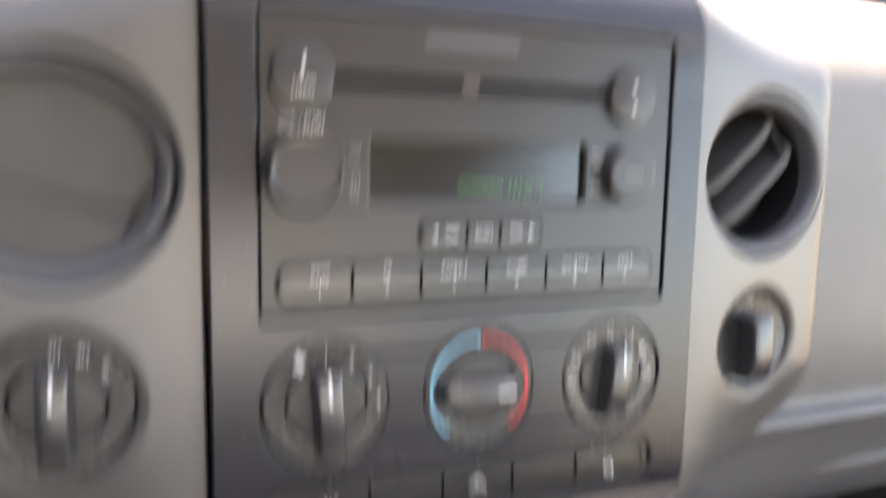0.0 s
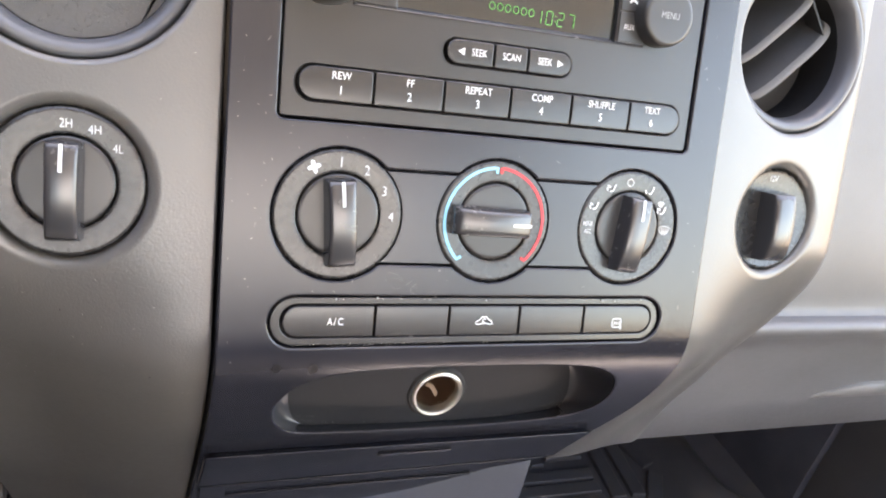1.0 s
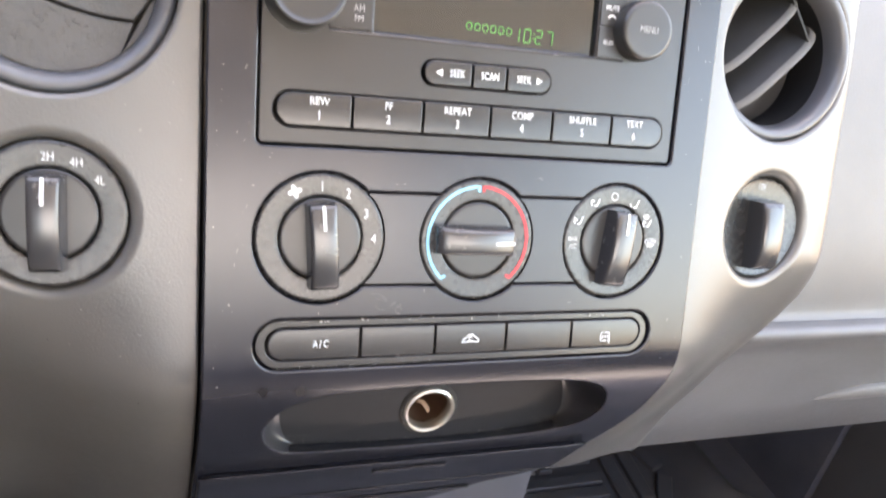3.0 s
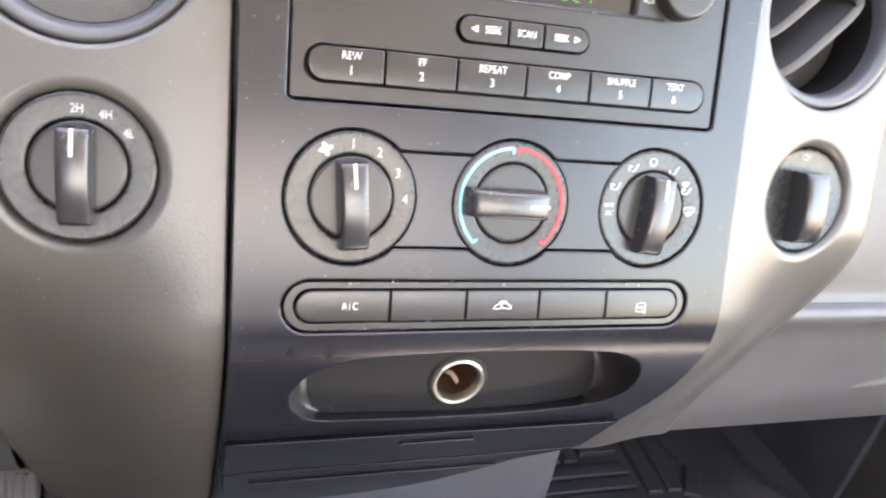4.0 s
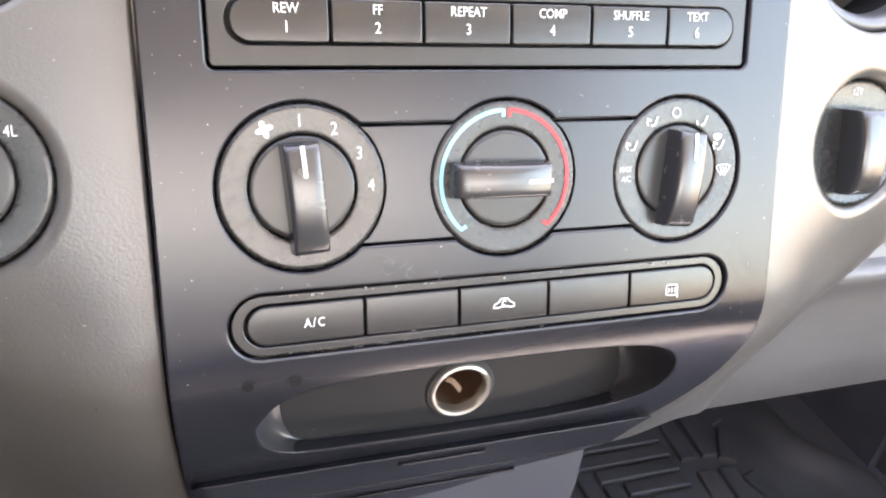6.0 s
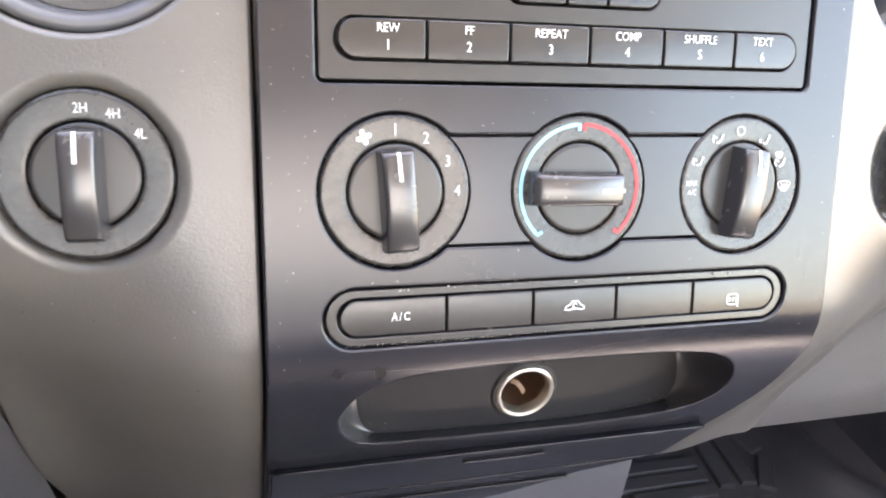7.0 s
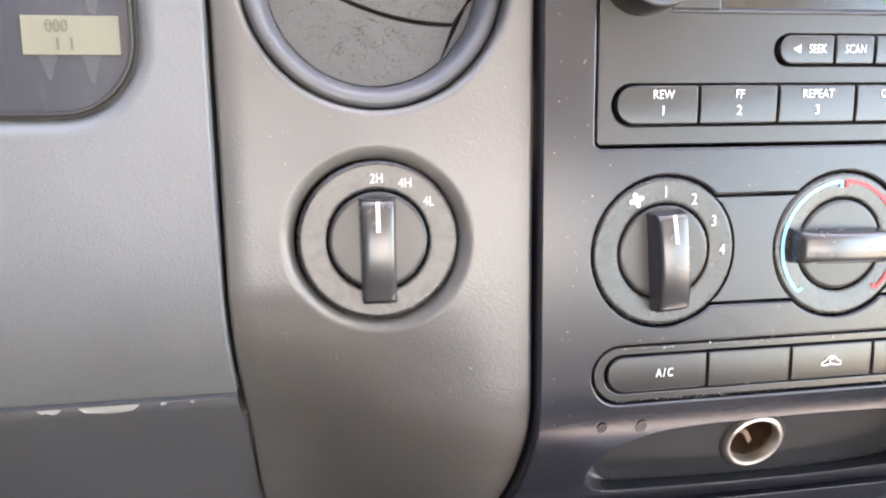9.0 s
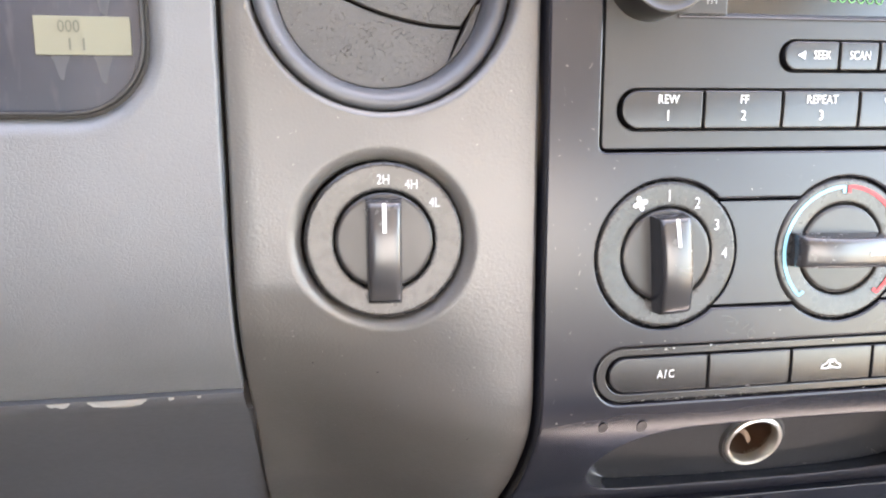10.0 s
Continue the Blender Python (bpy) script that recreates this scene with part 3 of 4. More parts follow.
# side keys and knobs
for name, x0, x1, z0, z1 in (("side_key", -0.0748, -0.0560, 0.0490, 0.0628), ("side_key", -0.0748, -0.0560, 0.0634, 0.0768), ("side_key", 0.0543, 0.0690, 0.0490, 0.0628), ("side_key", 0.0543, 0.0690, 0.0634, 0.0768)):
    key = plate(name, rrect(x0, x1, z0, z1, 0.0006, 2), [], 0.0004, 0.002, 0.0005, FACE, radio, grid=0.02)
    if x0 < 0:
        for word, dz in ((("CD", 0.0), ) if z0 > 0.06 else (("AM", 0.0020), ("FM", -0.0022))):
            text(word, -0.0622, (z0 + z1) / 2 + dz, 0.0040, 0.0004, GREYPRINT, key, 0.85)
    else:
        text("MUTE" if z0 > 0.06 else "AUX", 0.0606 if z0 > 0.06 else 0.0598, (z0 + z1) / 2 + (0.0015 if z0 > 0.06 else 0), 0.0036, 0.0004, WHITE, key, 0.8)
        if z0 > 0.06:
            stroke("phone_mark", arc(0.0606, 0.0664, 0.0020, 20, 160, 8), 0.0011, 0.0004, WHITE, key)
lathe("volume_knob", [(0, -0.0150), (0.0120, -0.0150), (0.0127, -0.0150), (0.0136, -0.0153), (0.0144, -0.0158), (0.0150, -0.0156), (0.0155, -0.0146), (0.0160, -0.002), (0.0163, 0.002)], -0.0862, 0.0622, KNOB, radio, "black volume knob with a dished top")
menu = lathe("menu_knob", [(0, -0.0078), (0.0114, -0.0078), (0.0121, -0.0078), (0.0131, -0.0074), (0.0137, -0.0066), (0.0140, -0.0050), (0.0142, 0.002)], 0.0765, 0.0625, KNOB, radio, "round black menu button")
text("MENU", 0.0765, 0.0627, 0.0044, -0.0078, GREYPRINT, menu, 0.85)
load = lathe("load_button", [(0, -0.0035), (0.0110, -0.0040), (0.0128, -0.0034), (0.0134, -0.0020), (0.0136, 0.002)], -0.0852, 0.1010, KNOB, radio)
text("LOAD", -0.0852, 0.0972, 0.0042, -0.0040, WHITE, load, 0.85)
stroke("arrow_mark", [(-0.0852, 0.1035), (-0.0852, 0.1085)], 0.0014, -0.0040, WHITE, load)
eject = lathe("eject_button", [(0, -0.0035), (0.0110, -0.0040), (0.0128, -0.0034), (0.0134, -0.0020), (0.0136, 0.002)], 0.0775, 0.1000, KNOB, radio)
stroke("groove", [(0.0642, 0.1002), (0.0908, 0.0998)], 0.0007, -0.0041, DARK, eject)
for s in (1, -1):
    part("arrow_mark", ([(0.0757, -0.0044, 0.1 + s * 0.0042), (0.0793, -0.0044, 0.1 + s * 0.0042), (0.0775, -0.0044, 0.1 + s * 0.0068)], [], [(0, 1, 2) if s > 0 else (0, 2, 1)]), WHITE, eject, smooth=0)
text("VOL \u2022 PUSH", -0.0850, 0.0825, 0.0046, 0.0012, WHITE, radio, 0.8, weight=0.006)
box("disc_flap", (-0.0724, 0.0066, 0.0986), (0.0624, 0.0074, 0.1034), WELL, radio, "black disc slot flap", r=0.0005)
part("slot_badge", ([(-0.012, 0.0008, 0.0995), (-0.004, 0.0008, 0.0995), (-0.004, 0.0008, 0.1035), (-0.012, 0.0008, 0.1035)], [], [(0, 1, 2, 3)]), BADGE, radio, smooth=0)
part("brand_bar", ([(-0.03, 0.0008, 0.1185), (0.016, 0.0008, 0.1185), (0.016, 0.0008, 0.1235), (-0.03, 0.0008, 0.1235)], [], [(0, 1, 2, 3)]), VENT, radio, smooth=0)


# ---- turning knobs ----
def grip(name, cx, cz, y0, turn, material, parent, up=0.0160, down=0.0220, width=0.0122, height=0.0112, marked=True):
    """The raised finger bar of a dial, its pointer end turned by turn degrees from upright to the left."""
    co, faces, ring = [], [], None
    ca, sa = math.cos(radians(turn)), math.sin(radians(turn))
    us = [-1, -0.985, -0.95, -0.9] + span(-0.8, 0.7, 15) + [0.78, 0.86, 0.92, 0.965, 0.99, 1.0]

    def rise(u):
        return height * (1.0 - 0.15 * max(0.0, u + 0.05) ** 2.2 - 0.40 * min(0.0, u + 0.15) ** 2)

    for u in us:
        top = rise(u)
        if u > 0.965:
            top *= 1 - 0.07 * ((u - 0.965) / 0.035) ** 2
        if u < -0.9:
            top -= 0.0022 * ((-0.9 - u) / 0.1) ** 2
        w = width / 2 * (0.97 + 0.03 * u * u)
        z = u * (up if u > 0 else down)
        half = [(1.12, 0.0), (1.08, 0.2), (1.05, 0.45), (1.02, 0.68), (1.0, 0.82), (0.965, 0.90), (0.90, 0.95), (0.74, 0.985), (0.48, 1.0), (0.24, 1.008)]
        sec = [(-w * v, h * top) for v, h in half] + [(0, top * 1.016)] + [(w * v, h * top) for v, h in reversed(half)]
        row_ = []
        for v, h in sec:
            end = z - (0.0010 * (h / height) if u > 0.9 else 0.0)
            row_.append(len(co))
            co.append((cx + v * ca - end * sa, y0 - h, cz + v * sa + end * ca))
        if ring:
            for k in range(len(row_) - 1):
                faces.append((ring[k], ring[k + 1], row_[k + 1], row_[k]))
        else:
            faces.append(tuple(row_))
        ring = row_
    faces.append(tuple(reversed(ring)))
    bm = bmesh.new()
    vs = [bm.verts.new(c) for c in co]
    for f in faces:
        bm.faces.new([vs[i] for i in f])
    bmesh.ops.recalc_face_normals(bm, faces=bm.faces[:])
    ob = part(name, bm, material, parent, smooth=38)
    if not marked:
        return ob
    mark, d = [], 0.00072
    for u in span(0.30, 0.95, 8):
        z, h = u * up, rise(u) * 1.018
        mark += [(cx - z * sa + e * d * ca, y0 - h - 0.0003, cz + z * ca + e * d * sa) for e in (-1, 1)]
    part("pointer_mark", (mark, [], [(2 * k + 2, 2 * k, 2 * k + 1, 2 * k + 3) for k in range(8)]), WHITE, ob, smooth=60)
    return ob


def dial(name, cx, cz, y0, turn, parent, r=0.0287, material=RING, rise=0.0112):
    """A round dial: flat marked ring, a groove and the knob's disc with its finger bar."""
    ring = lathe(name, [(0.0186, y0 + 0.004), (0.0186, y0 + 0.0012), (0.0189, y0 + 0.0006), (0.0194, y0 + 0.0004), (0.0200, y0 + 0.00035), (r - 0.0018, y0), (r - 0.0012, y0 - 0.00002), (r - 0.0005, y0 + 0.0003), (r, y0 + 0.0011), (r, y0 + 0.008)], cx, cz, material, parent)
    disc = lathe("knob_disc", [(0, y0 + 0.0004), (0.0010, y0 + 0.0004), (0.0162, y0 + 0.0002), (0.0170, y0 + 0.00022), (0.0177, y0 + 0.0006), (0.0180, y0 + 0.0015), (0.0180, y0 + 0.006)], cx, cz, KNOB, ring)
    grip("finger_grip", cx, cz, y0 + 0.0008, turn, GRIP, ring, height=rise)
    return ring


climate = thing("climate_control", (0, 0, -0.04), "charcoal heater control panel with three turning dials", "climate control")
for x0 in (-0.0745, 0.0):
    zt, zb, rr = -0.0201, -0.0613, 0.0290
    a = math.degrees(math.asin((zt + 0.0405) / rr))
    c = math.degrees(math.asin((zb + 0.0405) / rr))
    plate("face_bridge", arc(x0, -0.0405, rr, c, a, 14)[::-1] + arc(x0 + 0.0745, -0.0405, rr, 180 - a, 180 - c, 14)[::-1], [], 0.0008, 0.01, 0.0004, BEZEL, climate, grid=0.01)
box("control_case", (-0.103, 0.0085, -0.0695), (0.103, 0.03, -0.0115), DARK, climate, "black control case", r=0.001)
fan = dial("fan_dial", -0.0745, -0.0405, 0.0006, 4, climate)
for word, dx, dz in (("1", -0.0004, 0.0228), ("2", 0.0112, 0.0198), ("3", 0.0197, 0.0112), ("4", 0.0236, 0.0)):
    text(word, -0.0745 + dx, -0.0405 + dz, 0.0062, 0.0006, WHITE, fan, 0.8, weight=0.004)
for a in range(4):
    aa = radians(90 * a + 20)
    cx, cz = -0.0866 + 0.0016 * math.cos(aa), -0.0203 + 0.0016 * math.sin(aa)
    blade = [(cx + 0.0015 * math.cos(t) * math.cos(aa) - 0.0010 * math.sin(t) * math.sin(aa), 0.0001, cz + 0.0015 * math.cos(t) * math.sin(aa) + 0.0010 * math.sin(t) * math.cos(aa)) for t in span(0, 2 * math.pi * 11 / 12, 11)]
    part("fan_mark", (blade, [], [tuple(range(12))]), WHITE, fan, smooth=0)
temp = dial("temperature_dial", 0.0, -0.0405, 0.0006, -91, climate)
stroke("cold_arc", [(-0.0012, -0.0178)] + arc(0, -0.0405, 0.0252, 92.5, 226, 40) + [(-0.0155, -0.0573)], 0.0015, 0.0006, BLUE, temp)
stroke("hot_arc", [(0.0012, -0.0178)] + arc(0, -0.0405, 0.0252, 87.5, -46, 40) + [(0.0155, -0.0573)], 0.0015, 0.0006, RED, temp)
mode = dial("airflow_dial", 0.0745, -0.0405, 0.0006, -6, climate)
text("MAX", 0.0745 - 0.0238, -0.0405 + 0.0012, 0.0034, 0.0006, WHITE, mode, 0.75, weight=0.006)
text("A/C", 0.0745 - 0.0234, -0.0405 - 0.0026, 0.0034, 0.0006, WHITE, mode, 0.75, weight=0.006)
stroke("off_mark", arc(0.0725, -0.0177, 0.0018, 0, 345, 16), 0.0005, 0.0006, WHITE, mode, closed=True)


def airflow_mark(cx, cz, parent, seat=True, screen=False, arrow=True):
    """Printed airflow symbol: bent seat line, arrow strokes and a windscreen fan."""
    y = 0.0006
    if seat and screen:
        cz -= 0.0008
    if seat:
        stroke("airflow_mark", [(cx - 0.0006, cz - 0.0016), (cx + 0.0010, cz - 0.0014), (cx + 0.0019, cz + 0.0006), (cx + 0.0024, cz + 0.0020)], 0.0008, y, WHITE, parent)
        if arrow:
            stroke("airflow_mark", [(cx - 0.0026, cz + 0.0012), (cx - 0.0006, cz + 0.0004)], 0.0008, y, WHITE, parent)
        stroke("airflow_mark", [(cx - 0.0026, cz + 0.0002), (cx - 0.0018, cz - 0.0016)], 0.0007, y, WHITE, parent)
    if screen:
        px, pz, k = (cx - 0.0008, cz + 0.0032, 0.70) if seat else (cx, cz, 1.2)
        low = arc(px, pz - 0.0040 * k, 0.0034 * k, 62, 118, 6)
        fan_shape = arc(px, pz - 0.0040 * k, 0.0059 * k, 62, 118, 8) + low[::-1]
        stroke("airflow_mark", fan_shape, 0.0004, y, WHITE, parent, closed=True)
        for e in (-1, 0, 1):
            stroke("airflow_mark", [(px + e * 0.0012 * k, pz + 0.0012 * k), (px + e * 0.0010 * k + 0.0003, pz - 0.0002), (px + e * 0.0009 * k, pz - 0.0020 * k)], 0.0004, y, WHITE, parent)


airflow_mark(0.0530, -0.0302, mode)
airflow_mark(0.0617, -0.0210, mode)
airflow_mark(0.0846, -0.0212, mode, arrow=False)
airflow_mark(0.0932, -0.0302, mode, screen=True)
airflow_mark(0.0962, -0.0412, mode, seat=False, screen=True)

# ---- key strip ----
strip = thing("climate_key_strip", (0, 0, -0.0885), "black five-key strip below the heater dials", "button panel")
plate("surround", rrect(-0.1015, 0.1008, -0.0996, -0.0774, 0.0110, 10), [rrect(-0.0972, 0.0968, -0.0962, -0.0808, 0.0076, 10)], 0.0014, 0.010, 0.0006, KEY, strip, grid=0.012)
box("strip_case", (-0.100, 0.0085, -0.0985), (0.0995, 0.02, -0.0785), DARK, strip, "black switch case", r=0.001)
row = key_row([(-0.0966, -0.0545), (-0.0545, -0.0182), (-0.0182, 0.0188), (0.0188, 0.0552), (0.0552, 0.0962)], -0.0956, -0.0814, 0.0006, strip)
for ch, dx in (("A", -0.0025), ("/", -0.0002), ("C", 0.0023)):
    text(ch, -0.0727 + dx, -0.0885, 0.0047, 0.0006, WHITE, row[0], 0.76, weight=0.006)
car = row[2]
stroke("recirculation_mark", [(-0.0046, -0.0900), (-0.0040, -0.0888), (-0.0024, -0.0881), (-0.0012, -0.0866), (0.0012, -0.0866), (0.0024, -0.0880), (0.0040, -0.0888), (0.0042, -0.0900), (0.0026, -0.0902), (0.0012, -0.0898), (-0.0012, -0.0898), (-0.0026, -0.0902)], 0.0006, 0.0006, WHITE, car, closed=True)
stroke("recirculation_mark", arc(0.0, -0.0884, 0.0009, 30, 280, 8), 0.0005, 0.0006, WHITE, car)
stroke("defroster_mark", rrect(0.0725, 0.0778, -0.0925, -0.0880, 0.0012, 4), 0.0005, 0.0006, WHITE, row[4], closed=True)
for k in range(3):
    stroke("defroster_mark", [(0.0736 + 0.0015 * k, -0.0914), (0.0740 + 0.0015 * k, -0.0903), (0.0736 + 0.0015 * k, -0.0893)], 0.0005, 0.0006, WHITE, row[4])
stroke("defroster_mark", [(0.0778, -0.0915), (0.0778, -0.0938)], 0.0007, 0.0006, WHITE, row[4])

random.seed(9)
for x, z, w in ((0.065, -0.0786, 0.0016), (0.0728, -0.0788, 0.0010), (0.0742, -0.0702, 0.0016), (-0.0730, -0.0783, 0.0012), (0.0, -0.0786, 0.0008), (-0.0540, -0.0775, 0.0009)):
    loop = [(x + w * (math.cos(a) * 0.5 + 0.15 * random.random()), 0.0008, z + 0.0004 * (math.sin(a) + 0.3 * random.random())) for a in span(0, 2 * math.pi * 6 / 7, 6)]
    part("worn_fleck", (loop, [], [tuple(range(7))]), CHIP, strip, "pale worn fleck", smooth=0)

# ---- power socket in the tray ----
socket = thing("power_socket", (-0.0004, 0.052, -0.1436), "round steel-rimmed power socket in the tray", "power socket")
lathe("collar", [(0.0136, 0.050), (0.0150, 0.0500), (0.0163, 0.0515), (0.0168, 0.0540), (0.0168, 0.064)], -0.0004, -0.1436, DARK, socket, "black rubber collar", n=56)
lathe("rim", [(0.0114, 0.056), (0.0114, 0.0500), (0.0120, 0.0488), (0.0130, 0.0484), (0.0138, 0.0490), (0.0140, 0.0510)], -0.0004, -0.1436, CHROME, socket, "worn steel rim", n=56)
lathe("sleeve", [(0, 0.080), (0.0070, 0.0795), (0.0108, 0.0770), (0.0113, 0.0700), (0.0114, 0.0540)], -0.0004, -0.1436, BRASS, socket, "brown metal sleeve", n=48)
strip_line = ((-0.0080, -0.1432, 0.066), (-0.0052, -0.1416, 0.0560), (-0.0032, -0.1414, 0.0545), (-0.0018, -0.1428, 0.0540), (0.0018, -0.1486, 0.0552), (0.0030, -0.1500, 0.062))
co = [(x + dx, y + dy, z + dz) for x, z, y in strip_line for dx, dz, dy in ((0.0005, 0.0012, 0), (-0.0005, -0.0012, 0), (-0.0005, -0.0012, 0.0008), (0.0005, 0.0012, 0.0008))]
part("contact", (co, [], [(4 * i + k, 4 * i + (k + 1) % 4, 4 * i + 4 + (k + 1) % 4, 4 * i + 4 + k) for i in range(5) for k in range(4)] + [(0, 1, 2, 3), (23, 22, 21, 20)]), CONTACT, socket, "bent tan metal contact", smooth=30)
socket.matrix_basis = socket.matrix_basis @ pose(0, 0, 0, 18, 0, 0) @ Matrix.Diagonal((1.06, 1.0, 1.06, 1.0))


# ---- outer panels beside the stack ----
OUTER = curve_of([(-0.24, 0.172), (-0.20, 0.142), (-0.17, 0.114), (-0.145, 0.092), (-0.125, 0.0725), (-0.113, 0.0605), (-0.093, 0.0425), (-0.072, 0.0265), (-0.055, 0.0195), (-0.04, 0.0185), (0.0, 0.018), (0.09, 0.018), (0.118, 0.020), (0.130, 0.025), (0.140, 0.036), (0.147, 0.052), (0.150, 0.070)])

OUTER_LEFT = curve_of([(-0.36, 0.318), (-0.33, 0.298), (-0.29, 0.254), (-0.24, 0.189), (-0.20, 0.139), (-0.17, 0.110), (-0.145, 0.0905), (-0.125, 0.0725), (-0.113, 0.0605)])


def pod(x, z):
    u = (abs(x) - 0.127) / 0.111
    y = (stack(x, z) + 0.0070) * (1 - smooth01(u)) + (OUTER_LEFT if x < 0 and z < -0.125 else OUTER)(z) * smooth01(u)
    roll = max(0.0, abs(x) - 0.226) / 0.012
    return y + (0.0015 if x < 0 else 0.004) * roll**2.5


def pod_panel(side, name, label):
    ob = thing(name, (side * 0.18, 0.01, 0.0), label, "dashboard trim")
    outer = [(SIDE(z) + 0.0019, z) for z in span(0.172, -0.215, 30)] + [(0.1085, -0.2265), (0.125, -0.2320), (0.15, -0.2365), (0.19, -0.2420), (0.2385, -0.2480), (0.2385, -0.185), (0.2385, -0.12)] + [(0.2385, z) for z in span(-0.10, 0.10, 10)] + [(0.236, 0.122), (0.226, 0.140), (0.205, 0.154), (0.18, 0.163), (0.15, 0.170)]
    if side < 0:
        outer = [(0.1247, 0.172), (0.1247, -0.2935), (0.138, -0.3000), (0.155, -0.3095), (0.175, -0.3190), (0.195, -0.3255), (0.212, -0.3250), (0.227, -0.3160), (0.2385, -0.3020)] + outer[35:]
    holes = [circle(0.1830 if side > 0 else 0.1810, 0.0627 if side > 0 else 0.0617, 0.0477, 80), circle(0.1830 + side * 0.0004, -0.0343, 0.0297 if side > 0 else 0.0305, 72)]
    if side < 0:
        outer, holes = [(-x, z) for x, z in outer][::-1], [[(-x, z) for x, z in h][::-1] for h in holes]
    area = sum(a[0] * c[1] - a[1] * c[0] for a, c in zip(outer, outer[1:] + outer[:1]))
    if area < 0:
        outer = outer[::-1]
    holes = [h if sum(a[0] * c[1] - a[1] * c[0] for a, c in zip(h, h[1:] + h[:1])) > 0 else h[::-1] for h in holes]
    plate("panel", outer, holes, 0.0, 0.022, (0.0016, 0.0028, 0.0060), POD, ob, bend=pod, grid=0.007, steps=4)
    return ob


left_panel = pod_panel(-1, "driver_side_panel", "grey grained plastic dash panel with air vent and drive switch")
right_panel = pod_panel(1, "passenger_side_panel", "pale grey sunlit plastic dash panel with air vent and socket cover")


for side_panel, pts, w, mat in ((right_panel, [(0.1500, -0.1268), (0.1545, -0.1262), (0.1590, -0.1248)], 0.0007, DARK), (right_panel, [(0.166, -0.1290), (0.172, -0.1275)], 0.0005, DARK), (right_panel, [(0.2290, -0.1130), (0.2335, -0.1080), (0.2365, -0.1040)], 0.0006, CHIP)):
    stroke("scuff_mark", pts, w, 0.0, mat, side_panel, bend=pod)


for x, z, mat in ((-0.2105, -0.0862, DARK), (-0.1850, -0.0890, DARK), (-0.1560, -0.0945, CHIP), (-0.1765, -0.1050, CHIP), (-0.1490, -0.1185, DARK), (-0.2200, 0.0050, CHIP), (-0.2150, -0.0050, CHIP), (-0.1480, 0.0020, CHIP), (-0.2180, -0.0700, CHIP)):
    stroke("dirt_speck", [(x - 0.0003, z - 0.0002), (x + 0.0003, z + 0.0002)], 0.0005, 0.0, mat, left_panel, bend=pod)


def vent_ring(side, ob):
    return lathe("vent_ring", [(0.0391, 0.0300), (0.0391, 0.0260), (0.0394, 0.0224), (0.0401, 0.0194), (0.0412, 0.0172), (0.0427, 0.0158), (0.0441, 0.0154), (0.0455, 0.0156), (0.0465, 0.0164), (0.0471, 0.0180), (0.0473, 0.0200), (0.0473, 0.036)], 0.1830 if side > 0 else -0.1810, 0.0627 if side > 0 else 0.0617, VENT, ob, "rounded grey vent ring", n=80)


left_vent = thing("air_vent", (-0.183, 0.03, 0.0627), "round grey air vent with closed dusty blades", "air vent", "dashboard air vents")
vent_ring(-1, left_vent)
lathe("vent_well", [(0, 0.060), (0.0396, 0.060), (0.0396, 0.035)], -0.181, 0.0617, DARK, left_vent, "black vent well")


def in_vent(pts):
    return [(-0.181 + x, 0.0617 + z) for x, z in pts]


R = 0.0390
gap_line = lambda x: -0.0168 + 5.2 * (x - 0.030) ** 2
split = [(x, gap_line(x)) for x in span(-0.0372, 0.0300, 24)]
a_gap = math.degrees(math.atan2(split[0][1], split[0][0])) % 360
a_low = math.degrees(math.atan2(-0.0292, 0.0245)) % 360
plate("vent_blade", in_vent(arc(0, 0, R, a_gap, a_low, 40) + split[::-1][:-1]), [], 0.0265, 0.004, 0.0006, BLADE, left_vent, "dusty closed vent blade", grid=0.008)
plate("vent_blade", in_vent([(x, z + 0.0012) for x, z in split[1:]] + [(0.0363, -0.0065)] + arc(0, 0, R, -6, a_gap - 3, 60)), [], 0.0258, 0.004, 0.0006, BLADE, left_vent, "dusty closed vent blade", grid=0.008)
plate("blade_carrier", in_vent(arc(0, 0, R, -49, -9, 16) + [(0.0362, -0.0078), (0.0257, -0.0287)]), [], 0.0275, 0.004, 0.0005, BLADE, left_vent, grid=0.01)

random.seed(12)
co, faces = [], []
while len(co) < 5 * 1100:
    x, z = random.gauss(0.004, 0.019), random.gauss(-0.012, 0.017)
    if math.hypot(x, z) > 0.0368 or abs(z - gap_line(x)) < 0.0016 or z < (x - 0.0235) * 1.99 - 0.0270 or random.random() > 0.35 + 0.65 * math.sin(x * 420 + 1.3) * math.cos(z * 510):
        continue
    y = 0.0265 if z < gap_line(x) else 0.0258
    r, turn_, first = random.uniform(0.00018, 0.00048), random.uniform(0, 1.57), len(co)
    co += [(-0.181 + x + r * random.uniform(0.7, 1.5) * math.cos(turn_ + k * 1.571), y + 0.0001, 0.0617 + z + r * math.sin(turn_ + k * 1.571)) for k in range(4)] + [(-0.181 + x, y - r * random.uniform(0.6, 1.1), 0.0617 + z)]
    faces += [(first + k, first + (k + 1) % 4, first + 4) for k in range(4)]
tagged(part("grit", (co, [], faces), BLADE, left_vent, "clinging grey grit on the blades", smooth=0), kind="stuff")

